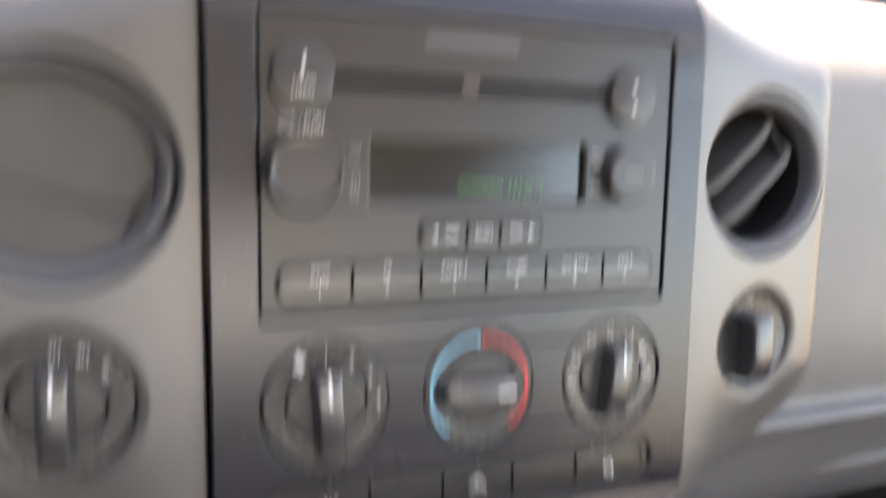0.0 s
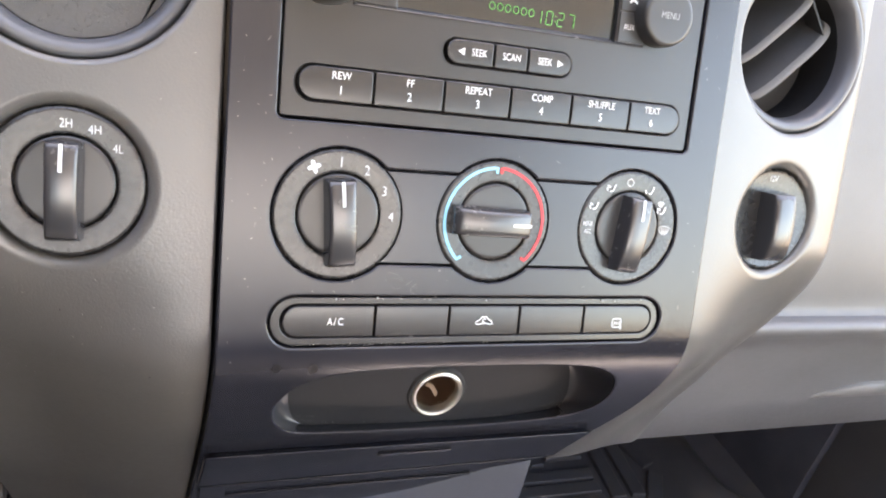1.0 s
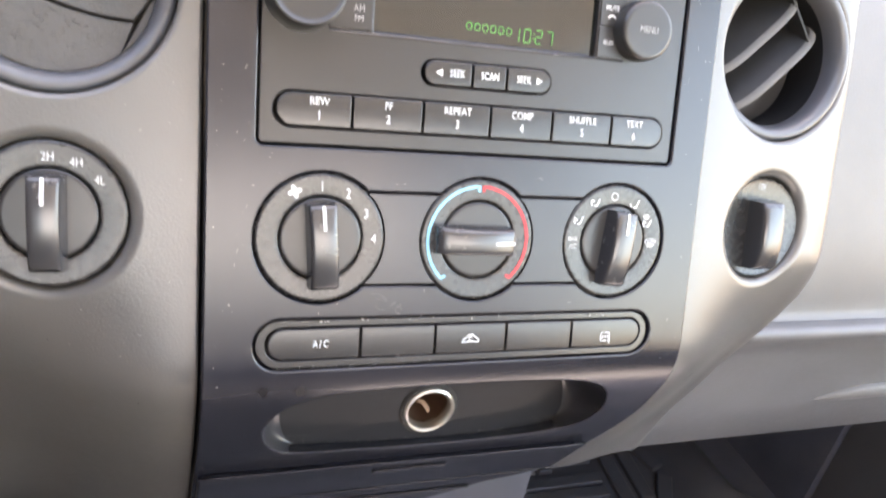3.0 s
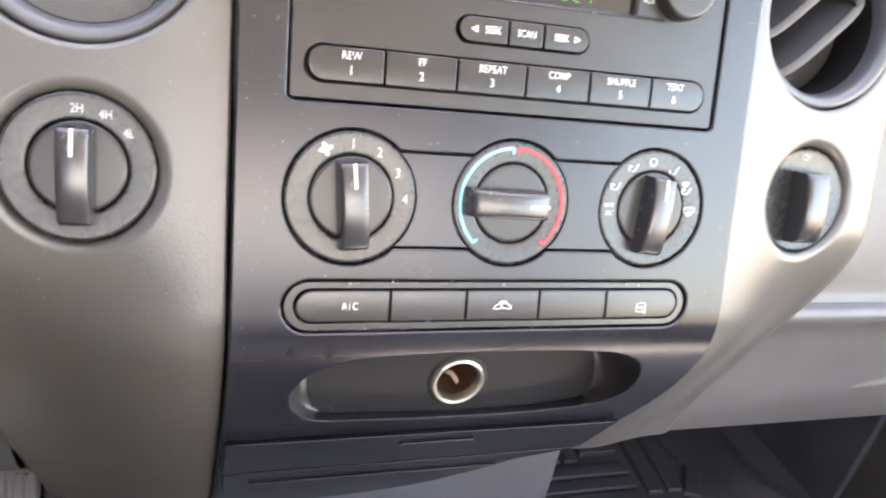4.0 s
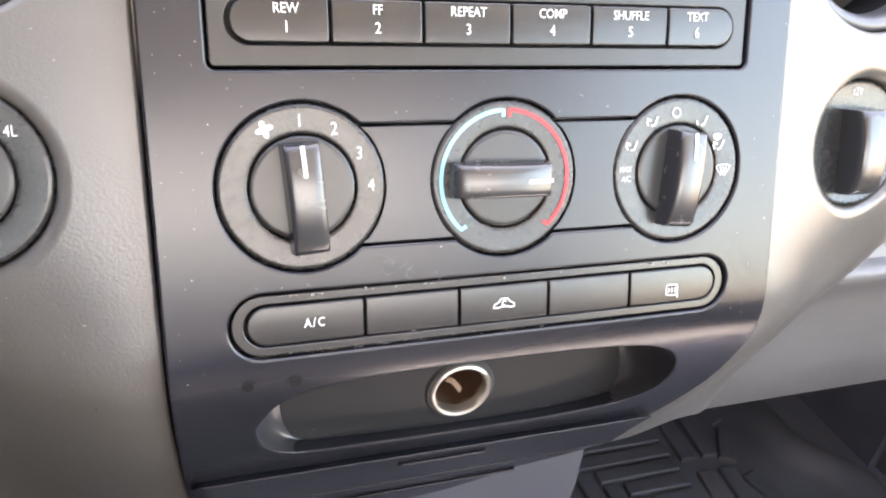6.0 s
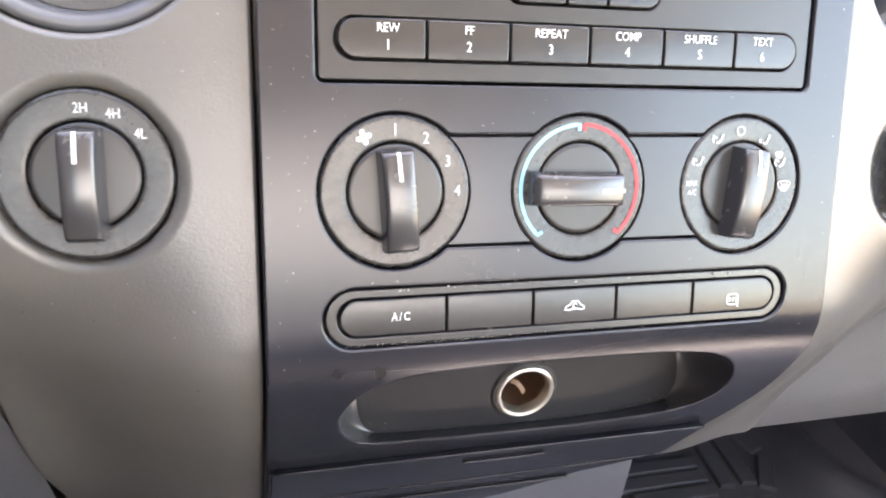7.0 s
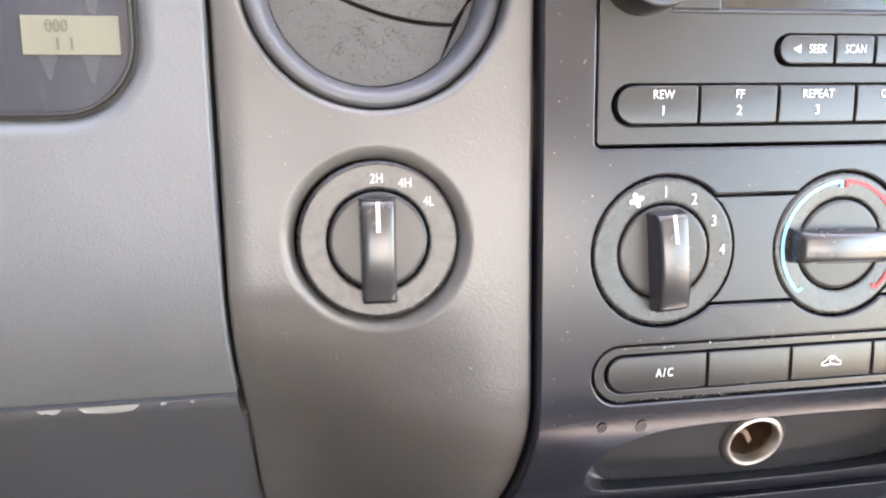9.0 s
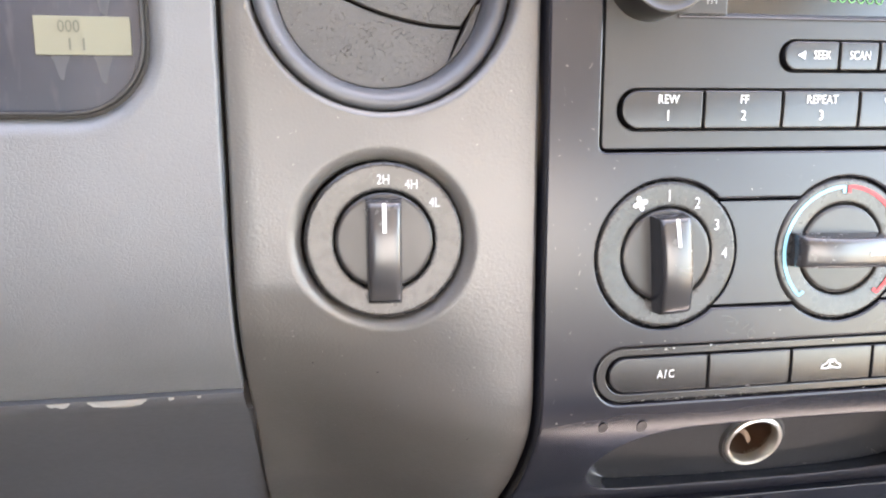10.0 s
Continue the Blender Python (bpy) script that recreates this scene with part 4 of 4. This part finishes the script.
right_vent = thing("air_vent", (0.183, 0.03, 0.0627), "round grey air vent with open slanted blades", "air vent", "dashboard air vents")
vent_ring(1, right_vent)
lathe("vent_well", [(0, 0.090), (0.0376, 0.090), (0.0384, 0.040), (0.0389, 0.0290), (0.0390, 0.0275)], 0.183, 0.0627, WELL, right_vent, "deep black vent well")


def vane(off, tilt, parent):
    """A slanted black blade across the vent with a dusty front edge, its ends rounded."""
    half = math.sqrt(max(1e-6, 0.0376**2 - off**2))
    us = [math.sin(radians(90 * k / 14)) for k in range(-14, 15)]
    a = radians(42)

    def skin(name, section, material, label, ends):
        co, faces, n = [], [], len(section)
        for u in us:
            front = 0.0250 + 0.008 * (1 - math.sqrt(max(0.0, 1 - u * u))) ** 1.4
            for d, t in section:
                y = max(front, d) if d > 0.04 else front + d
                v = off + 0.0014 * t + (y - 0.03) * tilt - 0.0015 * u * u
                co.append((0.183 + u * half * math.cos(a) - v * math.sin(a), y, 0.0627 + u * half * math.sin(a) + v * math.cos(a)))
        for i in range(len(us) - 1):
            for k in range(n if ends else n - 1):
                m = (k + 1) % n
                faces.append((i * n + k, i * n + m, (i + 1) * n + m, (i + 1) * n + k))
        if ends:
            faces += [tuple(range(n)), tuple(range(len(co) - 1, len(co) - 1 - n, -1))]
        bm = bmesh.new()
        vs = [bm.verts.new(c) for c in co]
        for f in faces:
            bm.faces.new([vs[i] for i in f])
        bmesh.ops.recalc_face_normals(bm, faces=bm.faces[:])
        return part(name, bm, material, parent, label, smooth=45)

    body = skin("vent_blade", ((0.056, 1.0), (0.0012, 1.0), (0.0012, -1.0), (0.056, -1.0)), VANE, "", True)
    edge = skin("blade_edge", ((0.0022, 1.06), (0.0006, 1.0), (0.0, 0.6), (-0.0003, 0.0), (0.0, -0.6), (0.0006, -1.0), (0.0022, -1.06)), EDGE, "pale dusty front edge", False)
    edge.parent = body
    edge.matrix_parent_inverse = Matrix.Identity(4)


for off in (0.0140, -0.0090):
    vane(off, 0.75, right_vent)
plate("blade_link", [(0.1940, 0.0952), (0.2098, 0.0726), (0.2110, 0.0733), (0.1952, 0.0960)], [], 0.0275, 0.010, 0.0003, VANE, right_vent, "thin link between the blades", grid=0.01)

switch = thing("drive_mode_switch", (-0.183, 0.01, -0.0340), "black rotary four-wheel-drive switch with white markings", "rotary switch")
ring4 = dial("switch_ring", -0.183, -0.0340, 0.0138, 0, switch, r=0.0291, rise=0.0132)
for word, dx, dz in (("2H", 0.0, 0.0225), ("4H", 0.0102, 0.0207), ("4L", 0.0185, 0.0140)):
    text(word, -0.183 + dx, -0.0340 + dz, 0.0050, 0.0138, WHITE, ring4, 0.8)
switch.matrix_basis = switch.matrix_basis @ pose(0.0004, 0, 0, 0, 0, -4) @ Matrix.Diagonal((1.027, 1.0, 1.027, 1.0))

cover = thing("socket_cover", (0.183, 0.01, -0.0345), "black capped accessory socket marked 12V", "power socket")
ring12 = lathe("cover_ring", [(0, 0.0195), (0.0262, 0.0190), (0.0276, 0.0186), (0.0286, 0.0192), (0.0290, 0.0205), (0.0290, 0.027)], 0.183, -0.0345, RING, cover)
grip("finger_grip", 0.183, -0.0365, 0.0195, 0, GRIP, ring12, 0.0180, 0.0210, 0.0150, 0.0140, False)
text("12V", 0.1815, -0.0345 + 0.0235, 0.0050, 0.0187, WHITE, ring12, 0.75, slant=0.15)

# ---- passenger side of the dash ----
pdash = thing("passenger_dashboard", (0.5, 0.08, 0.0), "pale grey grained passenger dashboard with glovebox below", "dashboard")
upper = [(0.62, 0.300), (0.48, 0.290), (0.30, 0.245), (0.16, 0.190), (0.115, 0.168), (0.093, 0.152), (0.082, 0.130), (0.078, 0.10), (0.078, 0.0), (0.078, -0.045), (0.0795, -0.065), (0.0830, -0.083), (0.0868, -0.096), (0.0890, -0.1045), (0.0892, -0.1085), (0.0868, -0.1118)]
sweep("dash_skin", upper, span(0.215, 0.858, 24), DASH, pdash, smooth=50)
lower = [(0.0868, -0.1119), (0.0830, -0.1130), (0.0795, -0.1142), (0.0762, -0.1160), (0.0755, -0.1190), (0.0772, -0.1222), (0.0850, -0.1275), (0.0975, -0.1345), (0.108, -0.145), (0.150, -0.200), (0.1800, -0.2450), (0.191, -0.2475), (0.40, -0.255)]
sweep("glovebox_door", lower, span(0.215, 0.858, 24), GLOVE, pdash, "grey glovebox door with a rounded upper lip", smooth=50)
co, n = [], 9
for x in span(0.392, 0.620, 24):
    tall = 0.0105 * min(1.0, max(0.0, (x - 0.390) / 0.05)) ** 0.6 * min(1.0, max(0.02, (0.625 - x) / 0.05)) ** 0.6
    for k in range(n):
        v = -1 + 2 * k / (n - 1)
        z = -0.2075 + (v + 1) * tall
        co.append((x, 0.108 + (-0.145 - z) * 0.7636 + 0.002 - 0.0105 * (1 - v * v) ** 0.6 * tall / 0.0105, z))
part("glovebox_latch", (co, [], [(i * n + k, (i + 1) * n + k, (i + 1) * n + k + 1, i * n + k + 1) for i in range(24) for k in range(n - 1)]), DASH, pdash, "pale rounded glovebox latch lip", smooth=80)

# ---- dash top over the stack, to the windscreen ----
top = thing("dash_top", (0, 0.3, 0.2), "pale grey grained dashboard top pad", "dashboard")
sweep("top_skin", [(0.62, 0.300), (0.48, 0.290), (0.30, 0.245), (0.16, 0.190), (0.09, 0.170), (0.066, 0.162), (0.055, 0.152)], span(-0.85, 0.225, 24), DASH, top, smooth=50)
box("windscreen_seal", (-0.85, 0.60, 0.288), (0.82, 0.63, 0.318), KNEE, top, "brown-grey strip along the windscreen", r=0.004)

# ---- driver's side: instrument surround, lens and lower panel ----
DRV = curve_of([(-0.16, 0.105), (-0.125, 0.071), (-0.1000, 0.0460), (-0.093, 0.0395), (-0.08, 0.0300), (-0.065, 0.0220), (-0.05, 0.0170), (-0.03, 0.0135), (-0.01, 0.012), (0.0, 0.012), (0.16, 0.012)])


def drv(x, z):
    return DRV(z)


surround = thing("instrument_surround", (-0.35, 0.01, 0.0), "grey leather-grained surround of the instrument cluster", "dashboard trim")
plate("surround_panel", [(-0.2402, 0.16), (-0.62, 0.16), (-0.62, -0.1006), (-0.2402, -0.1008)], [rrect(-0.60, -0.2630, 0.0125, 0.150, 0.026, 8)], 0.0, 0.02, (0.0010, 0.0075), LEATHER, surround, bend=drv, grid=0.012, steps=5)
plate("lens_frame", rrect(-0.5998, -0.2632, 0.0127, 0.1498, 0.0258, 8), [rrect(-0.5984, -0.2646, 0.0141, 0.1484, 0.0246, 8)], 0.0128, 0.004, 0.0005, VANE, surround, "thin black frame round the lens", grid=0.02)
knee = thing("lower_dash_panel", (-0.40, 0.05, -0.15), "grey lower dash panel with a chipped upper edge", "dashboard trim")
sweep("knee_skin", [(0.070, -0.0985), (0.0462, -0.0990), (0.0443, -0.1002), (0.0452, -0.1025), (0.0520, -0.1085), (0.0640, -0.1175), (0.0955, -0.1485), (0.123, -0.1750), (0.155, -0.206), (0.180, -0.236), (0.192, -0.2440), (0.205, -0.2470), (0.40, -0.255)], span(-0.85, -0.2398, 20), KNEE, knee, smooth=50)
sweep("panel_return", [(0.075, -0.104), (0.070, -0.1175), (0.1005, -0.1485), (0.130, -0.1750), (0.172, -0.206), (0.217, -0.236), (0.236, -0.2500), (0.40, -0.270)], span(-0.300, -0.212, 4), KNEE, knee, smooth=50)
random.seed(4)
for x0, x1, h in ((-0.3170, -0.3080, 0.0022), (-0.3015, -0.2785, 0.0042), (-0.2700, -0.2676, 0.0015), (-0.2585, -0.2568, 0.0012)):
    n = 10
    topz = [(x0 + (x1 - x0) * k / n, -0.1004) for k in range(n + 1)]
    lowz = [(x0 + (x1 - x0) * k / n, -0.1004 - h * (0.6 + 0.4 * random.random()) * min(1.0, 2.2 * math.sin(math.pi * (k + 0.3) / (n + 0.6)))) for k in range(n + 1)]
    co = [(x, 0.0440 + max(0, (-0.1025 - z)) * 1.1 - 0.0002, z) for x, z in topz + lowz[::-1]]
    part("paint_chip", (co, [], [tuple(range(len(co)))[::-1]]), CHIP, knee, "bare chipped plastic", smooth=0)
knee.matrix_basis = knee.matrix_basis @ Matrix.Translation((0, 0, -0.0013))
cluster = thing("instrument_cluster", (-0.35, 0.03, 0.06), "instrument cluster behind a glossy lens with pale display", "instrument cluster")
plate("lens", rrect(-0.601, -0.2620, 0.0115, 0.151, 0.026, 8), [], 0.0165, 0.003, 0.001, LENS, cluster, "glossy smeared lens with the sky's reflection tinted into its colour", grid=0.05)
stroke("lens_seal", rrect(-0.6005, -0.2632, 0.0128, 0.1505, 0.025, 8), 0.0022, 0.0160, VANE, cluster, closed=True)
lcd = plate("display_panel", rrect(-0.2993, -0.2682, 0.0332, 0.0461, 0.0003, 2), [], 0.0155, 0.001, 0.0002, LCD, cluster, "pale yellow lcd panel", grid=0.05)
text("000", -0.2880, 0.0425, 0.0058, 0.0154, LCDINK, lcd, 0.85, name="display_digits")
for dx in (0.0, 0.0045):
    stroke("display_bar", [(-0.2880 + dx, 0.0348), (-0.2880 + dx, 0.0388)], 0.0007, 0.0154, LCDINK, lcd)

for x0, x1, z0, z1 in ((-0.2945, -0.2890, 0.0250, 0.0330), (-0.2808, -0.2752, 0.0238, 0.0330), (-0.2795, -0.2735, 0.0465, 0.0560)):
    loop = rounded([(x0 + 0.0014, z0 + 0.0030), (x0 + 0.0020, z0 + 0.0008), (x1 - 0.0022, z0), (x1 - 0.0012, z0 + 0.0040), (x1, z1 - 0.0012), (x1 - 0.0003, z1), (x0, z1), (x0 + 0.0006, z1 - 0.0020)])
    part("lens_smudge", ([(px, 0.01635, pz) for px, pz in loop], [], [tuple(range(len(loop)))]), SMUDGE, cluster, "pale wiped smudge on the lens", smooth=0)

sweep("dash_core", [(0.30, 0.140), (0.075, 0.138), (0.052, 0.12), (0.052, -0.06), (0.075, -0.09), (0.115, -0.13), (0.20, -0.23), (0.40, -0.24)], span(-0.85, 0.222, 4), DARK)
tagged(bpy.data.objects["dash_core"], "black structure behind the dashboard panels", kind="structure")

# ---- loose dust ----
random.seed(33)
spots = []
while len(spots) < 150:
    x, z = random.uniform(-0.121, 0.121), random.uniform(-0.108, 0.128)
    if (abs(x) > 0.105 or -0.020 < z < -0.003 or -0.075 < z < -0.064) and random.random() < (0.9 if x < 0 else 0.5):
        spots.append((x, stack(x, z), z))
specks("dust", spots, LINT, bezel, "scattered specks of pale dust", 0.00007, 0.00018)
spots = [(x, 0.0012, -0.0780 + random.gauss(0, 0.0003)) for x in (random.uniform(-0.09, 0.09) for _ in range(90))]
spots += [(x, 0.0012, -0.0993 + random.gauss(0, 0.0003)) for x in (random.triangular(-0.098, 0.06, -0.09) for _ in range(120))]
specks("dust", spots, LINT, strip, "dust caught in the gap round the keys", 0.00006, 0.00016)
spots = []
while len(spots) < 130:
    x, z = random.uniform(-0.236, -0.128), random.uniform(-0.13, 0.14)
    if math.hypot(x + 0.183, z - 0.0627) > 0.051 and math.hypot(x + 0.183, z + 0.0343) > 0.034:
        spots.append((x, pod(x, z), z))
specks("dust", spots, LINT, left_panel, "scattered specks of pale dust", 0.00007, 0.00020)
spots = []
for _ in range(60):
    a, r = random.uniform(0, 6.283), random.uniform(0.019, 0.0275)
    spots.append((-0.0745 + r * math.cos(a), 0.0004, -0.0405 + r * math.sin(a)))
specks("dust", spots, LINT, climate, "specks of dust on the dials", 0.00006, 0.00014)

# ---- below the stack: tunnel cover, pedal, floor and mat ----
tunnel = thing("lower_console_cover", (0, 0.12, -0.3), "blue-grey plastic cover below the centre stack", "dashboard trim")
sweep("cover_skin", [(0.34, -0.222), (0.205, -0.2400), (0.192, -0.2480), (0.192, -0.2600), (0.205, -0.300), (0.285, -0.48), (0.300, -0.56)], span(-0.119, 0.1470, 12), COVER, tunnel, smooth=50)


hump = thing("floor_tunnel_cover", (-0.10, 0.40, -0.42), "blue-grey carpeted hump between the footwells", "floor tunnel")
plate("hump_skin", [(-0.2270, -0.250), (-0.2290, -0.480), (-0.10, -0.500), (0.02, -0.500), (0.02, -0.250)], [], 0.365, 0.02, 0.010, COVER, hump, grid=0.03)

co = [(x, y, z) for y, z in ((0.34, -0.2405), (0.206, -0.2405), (0.193, -0.2485), (0.193, -0.2600), (0.206, -0.300), (0.286, -0.48), (0.34, -0.48)) for x in (0.1445, 0.1468)]
part("side_panel", (co, [], [(0, 2, 4, 6, 8, 10, 12), (13, 11, 9, 7, 5, 3, 1)] + [(2 * k, 2 * k + 1, 2 * k + 3, 2 * k + 2) for k in range(6)]), COVER, tunnel, smooth=20)
pedal = thing("brake_pedal", (-0.268, 0.30, -0.30), "grey ribbed rubber brake pedal pad", "pedal")
plate("pad", rrect(-0.350, -0.2505, -0.3330, -0.2965, 0.008, 5), [], 0.300, 0.014, 0.004, GLOVE, pedal, grid=0.03)
for k in range(15):
    plate("rib", rrect(-0.3460 + k * 0.0062, -0.3425 + k * 0.0062, -0.3300, -0.2995, 0.001, 2), [], 0.2972, 0.004, 0.0010, GLOVE, pedal, grid=0.03)
box("arm", (-0.252, 0.335, -0.43), (-0.226, 0.350, -0.20), DARK, pedal, "black steel pedal arm", r=0.003)
box("crossbar", (-0.300, 0.314, -0.318), (-0.238, 0.345, -0.306), DARK, pedal, "black steel pedal crossbar", r=0.002)


def slab(name, lo, hi, material, label="", r=0.0):
    ob = box(name, lo, hi, material, None, label, r=r, free=True)
    return tagged(ob, label, kind="structure")


FLOOR = 0.455
# floor split by tone: shade ahead and bounce behind are put into the colours
slab("floor", (0.12, 0.06, FLOOR - 0.05), (0.92, 0.75, FLOOR), FOOTWELL, "passenger footwell carpet with the shade under the dash in its colour")
slab("floor_passenger", (0.12, -0.60, FLOOR - 0.05), (0.92, 0.06, FLOOR), CARPET, "unseen pale floor before the passenger seat, added to lift bezel reflections")
slab("floor_driver", (-0.92, 0.06, FLOOR - 0.05), (0.12, 0.75, FLOOR), DIMFLOOR, "driver footwell floor darkened to hold down bounce light")
slab("floor_rear", (-0.92, -1.56, FLOOR - 0.05), (0.92, -0.60, FLOOR), DIMFLOOR, "unseen cab floor darkened to hold down bounce light")
slab("floor_middle", (-0.92, -0.60, FLOOR - 0.05), (0.12, 0.06, FLOOR), DIMFLOOR, "unseen floor before the driver seat darkened to hold down bounce light")
slab("wall_front", (-0.86, 0.70, FLOOR), (0.86, 0.75, 1.30), FOOTWELL, "carpeted front wall of the footwell with shade in its colour")
BELT, HEAD, BACK = 1.08, 1.77, -1.50           # window sill, window head and back wall of the cab
# unseen cab shell: heights and tones here shape the light on the dash
slab("wall_left", (-0.92, BACK, FLOOR), (-0.86, 0.75, 1.80), DIMWALL, "unseen near-black driver side, closed to block window light")
slab("wall_right", (0.86, BACK, FLOOR), (0.92, 0.0, 0.97), DIMWALL, "unseen near-black passenger side below the window")
slab("wall_right_front", (0.800, 0.290, FLOOR), (0.92, 0.75, 1.45), FOOTWELL, "carpeted side ahead of the passenger door with shade in its colour")
slab("door_front_lining", (0.812, 0.0, FLOOR), (0.92, 0.288, 0.97), KNEE, "grey passenger door lining beside the dash")
slab("wall_back", (-0.92, BACK - 0.06, 1.00), (0.92, BACK, 1.28), CLOTH, "unseen tan back wall added to lift reflections in the bezel")
slab("wall_back_low", (-0.92, BACK - 0.06, FLOOR), (0.92, BACK, 1.00), DIMWALL, "unseen near-black lower back wall added to darken the lower dash")
slab("wall_back_top", (-0.92, BACK - 0.06, 1.61), (0.92, BACK, 1.80), LINING, "unseen header over the back window, lowered to darken the upper bezel")
slab("ceiling", (-0.92, BACK - 0.06, 1.80), (0.92, -0.56, 1.84), HEADLINER, "pale grey woven headliner")
for side, nm in ((-1, "left"), (1, "right")):
    x0, x1 = sorted((side * 0.86, side * 0.92))
    slab("pillar_" + nm + "_rear", (x0, BACK - 0.06, BELT), (x1, BACK + 0.04, 1.80), LINING, "dark tan rear pillar trim")
    slab("header_" + nm, (x0, BACK + 0.04, HEAD), (x1, -0.56, 1.80), LINING, "dark tan header over the side window")
ground = slab("ground", (-60, -60, -0.25), (60, 60, -0.20), plastic("dry_ground", (0.30, 0.26, 0.21), 0.9, 0.4, 30, 0.0, spec=0.1), "dry sandy ground outside")

mat = new("floor_mat")
mat.matrix_basis = Matrix.Translation((0.46, 0.32, FLOOR))
tagged(mat, "black rubber floor mat with raised tread bars and a dusty rim", "floor mat")


def mat_part(name, verts, faces, label=""):
    me = bpy.data.meshes.new(name)
    me.from_pydata(verts, [], faces)
    me.materials.append(RUBBER)
    ob = new(name, me)
    ob.parent = mat
    if label:
        tagged(ob, label)
    return ob


def mat_height(y):
    return 0.014 + 0.5 * max(0.0, y - 0.20)


ys = span(-0.50, 0.36, 30)


def rim_at(y):
    """How far the mat reaches towards the door: it bulges out behind the kick panel."""
    return 0.245 + 0.065 * smooth01((0.03 - y) / 0.10)


PROFILE = ((-0.075, 0.0), (-0.060, 0.006), (-0.044, 0.016), (-0.030, 0.022), (-0.016, 0.023), (-0.004, 0.017), (0.004, 0.006), (0.006, -0.012))
vs, fs = [], []
for y in ys:
    vs += [(-0.36, y, mat_height(y) + 0.005), (-0.35, y, mat_height(y))] + [(rim_at(y) + dx, y, mat_height(y) + dz) for dx, dz in PROFILE]
n = 2 + len(PROFILE)
for j in range(len(ys) - 1):
    for k in range(n - 1):
        fs.append((n * j + k, n * j + k + 1, n * j + k + n + 1, n * j + k + n))
sheet_ob = mat_part("mat_sheet", vs, fs, "black rubber sheet with a rounded rim")
sheet_ob.data.shade_smooth()


def tread(x, y, w, d, turn):
    co = []
    c, s = math.cos(radians(turn)), math.sin(radians(turn))
    for h, g in ((-0.001, 0.0), (0.0055, 0.0), (0.0070, 0.0018)):
        for px, py in ((-w / 2 + g, -d / 2 + g), (w / 2 - g, -d / 2 + g), (w / 2 - g, d / 2 - g), (-w / 2 + g, d / 2 - g)):
            qx, qy = x + px * c - py * s, y + px * s + py * c
            co.append((qx, qy, mat_height(qy) + h))
    mat_part("tread_bar", co, [(8, 9, 10, 11)] + [(i + j, i + (j + 1) % 4, i + 4 + (j + 1) % 4, i + 4 + j) for i in (0, 4) for j in range(4)])


# nested corners of broad bars, then a pair of long bars and short branches
PITCH, BAR = 0.0270, 0.0212
for i in range(2):
    for j in range(-3, 3):
        x0, y0 = -0.335 + i * 0.190, 0.100 + j * 0.152
        for k in range(5):
            w = 0.182 - PITCH * k * 1.1
            h = 0.140 - PITCH * k
            tread(x0 + PITCH * k * 1.1 + w / 2, y0 + h - BAR / 2, w, BAR, 0)
            if h - PITCH > 0.012:
                tread(x0 + PITCH * k * 1.1 + BAR / 2, y0 + (h - PITCH) / 2, BAR, h - PITCH, 0)
for j in range(-3, 3):
    for dx, tilt in ((0.066, -4), (0.101, -4)):
        tread(dx, 0.090 + j * 0.152, 0.0240, 0.128, tilt)
    tread(0.134, 0.040 + j * 0.152, 0.0240, 0.062, -32)
    tread(0.140, 0.110 + j * 0.152, 0.0240, 0.056, 18)
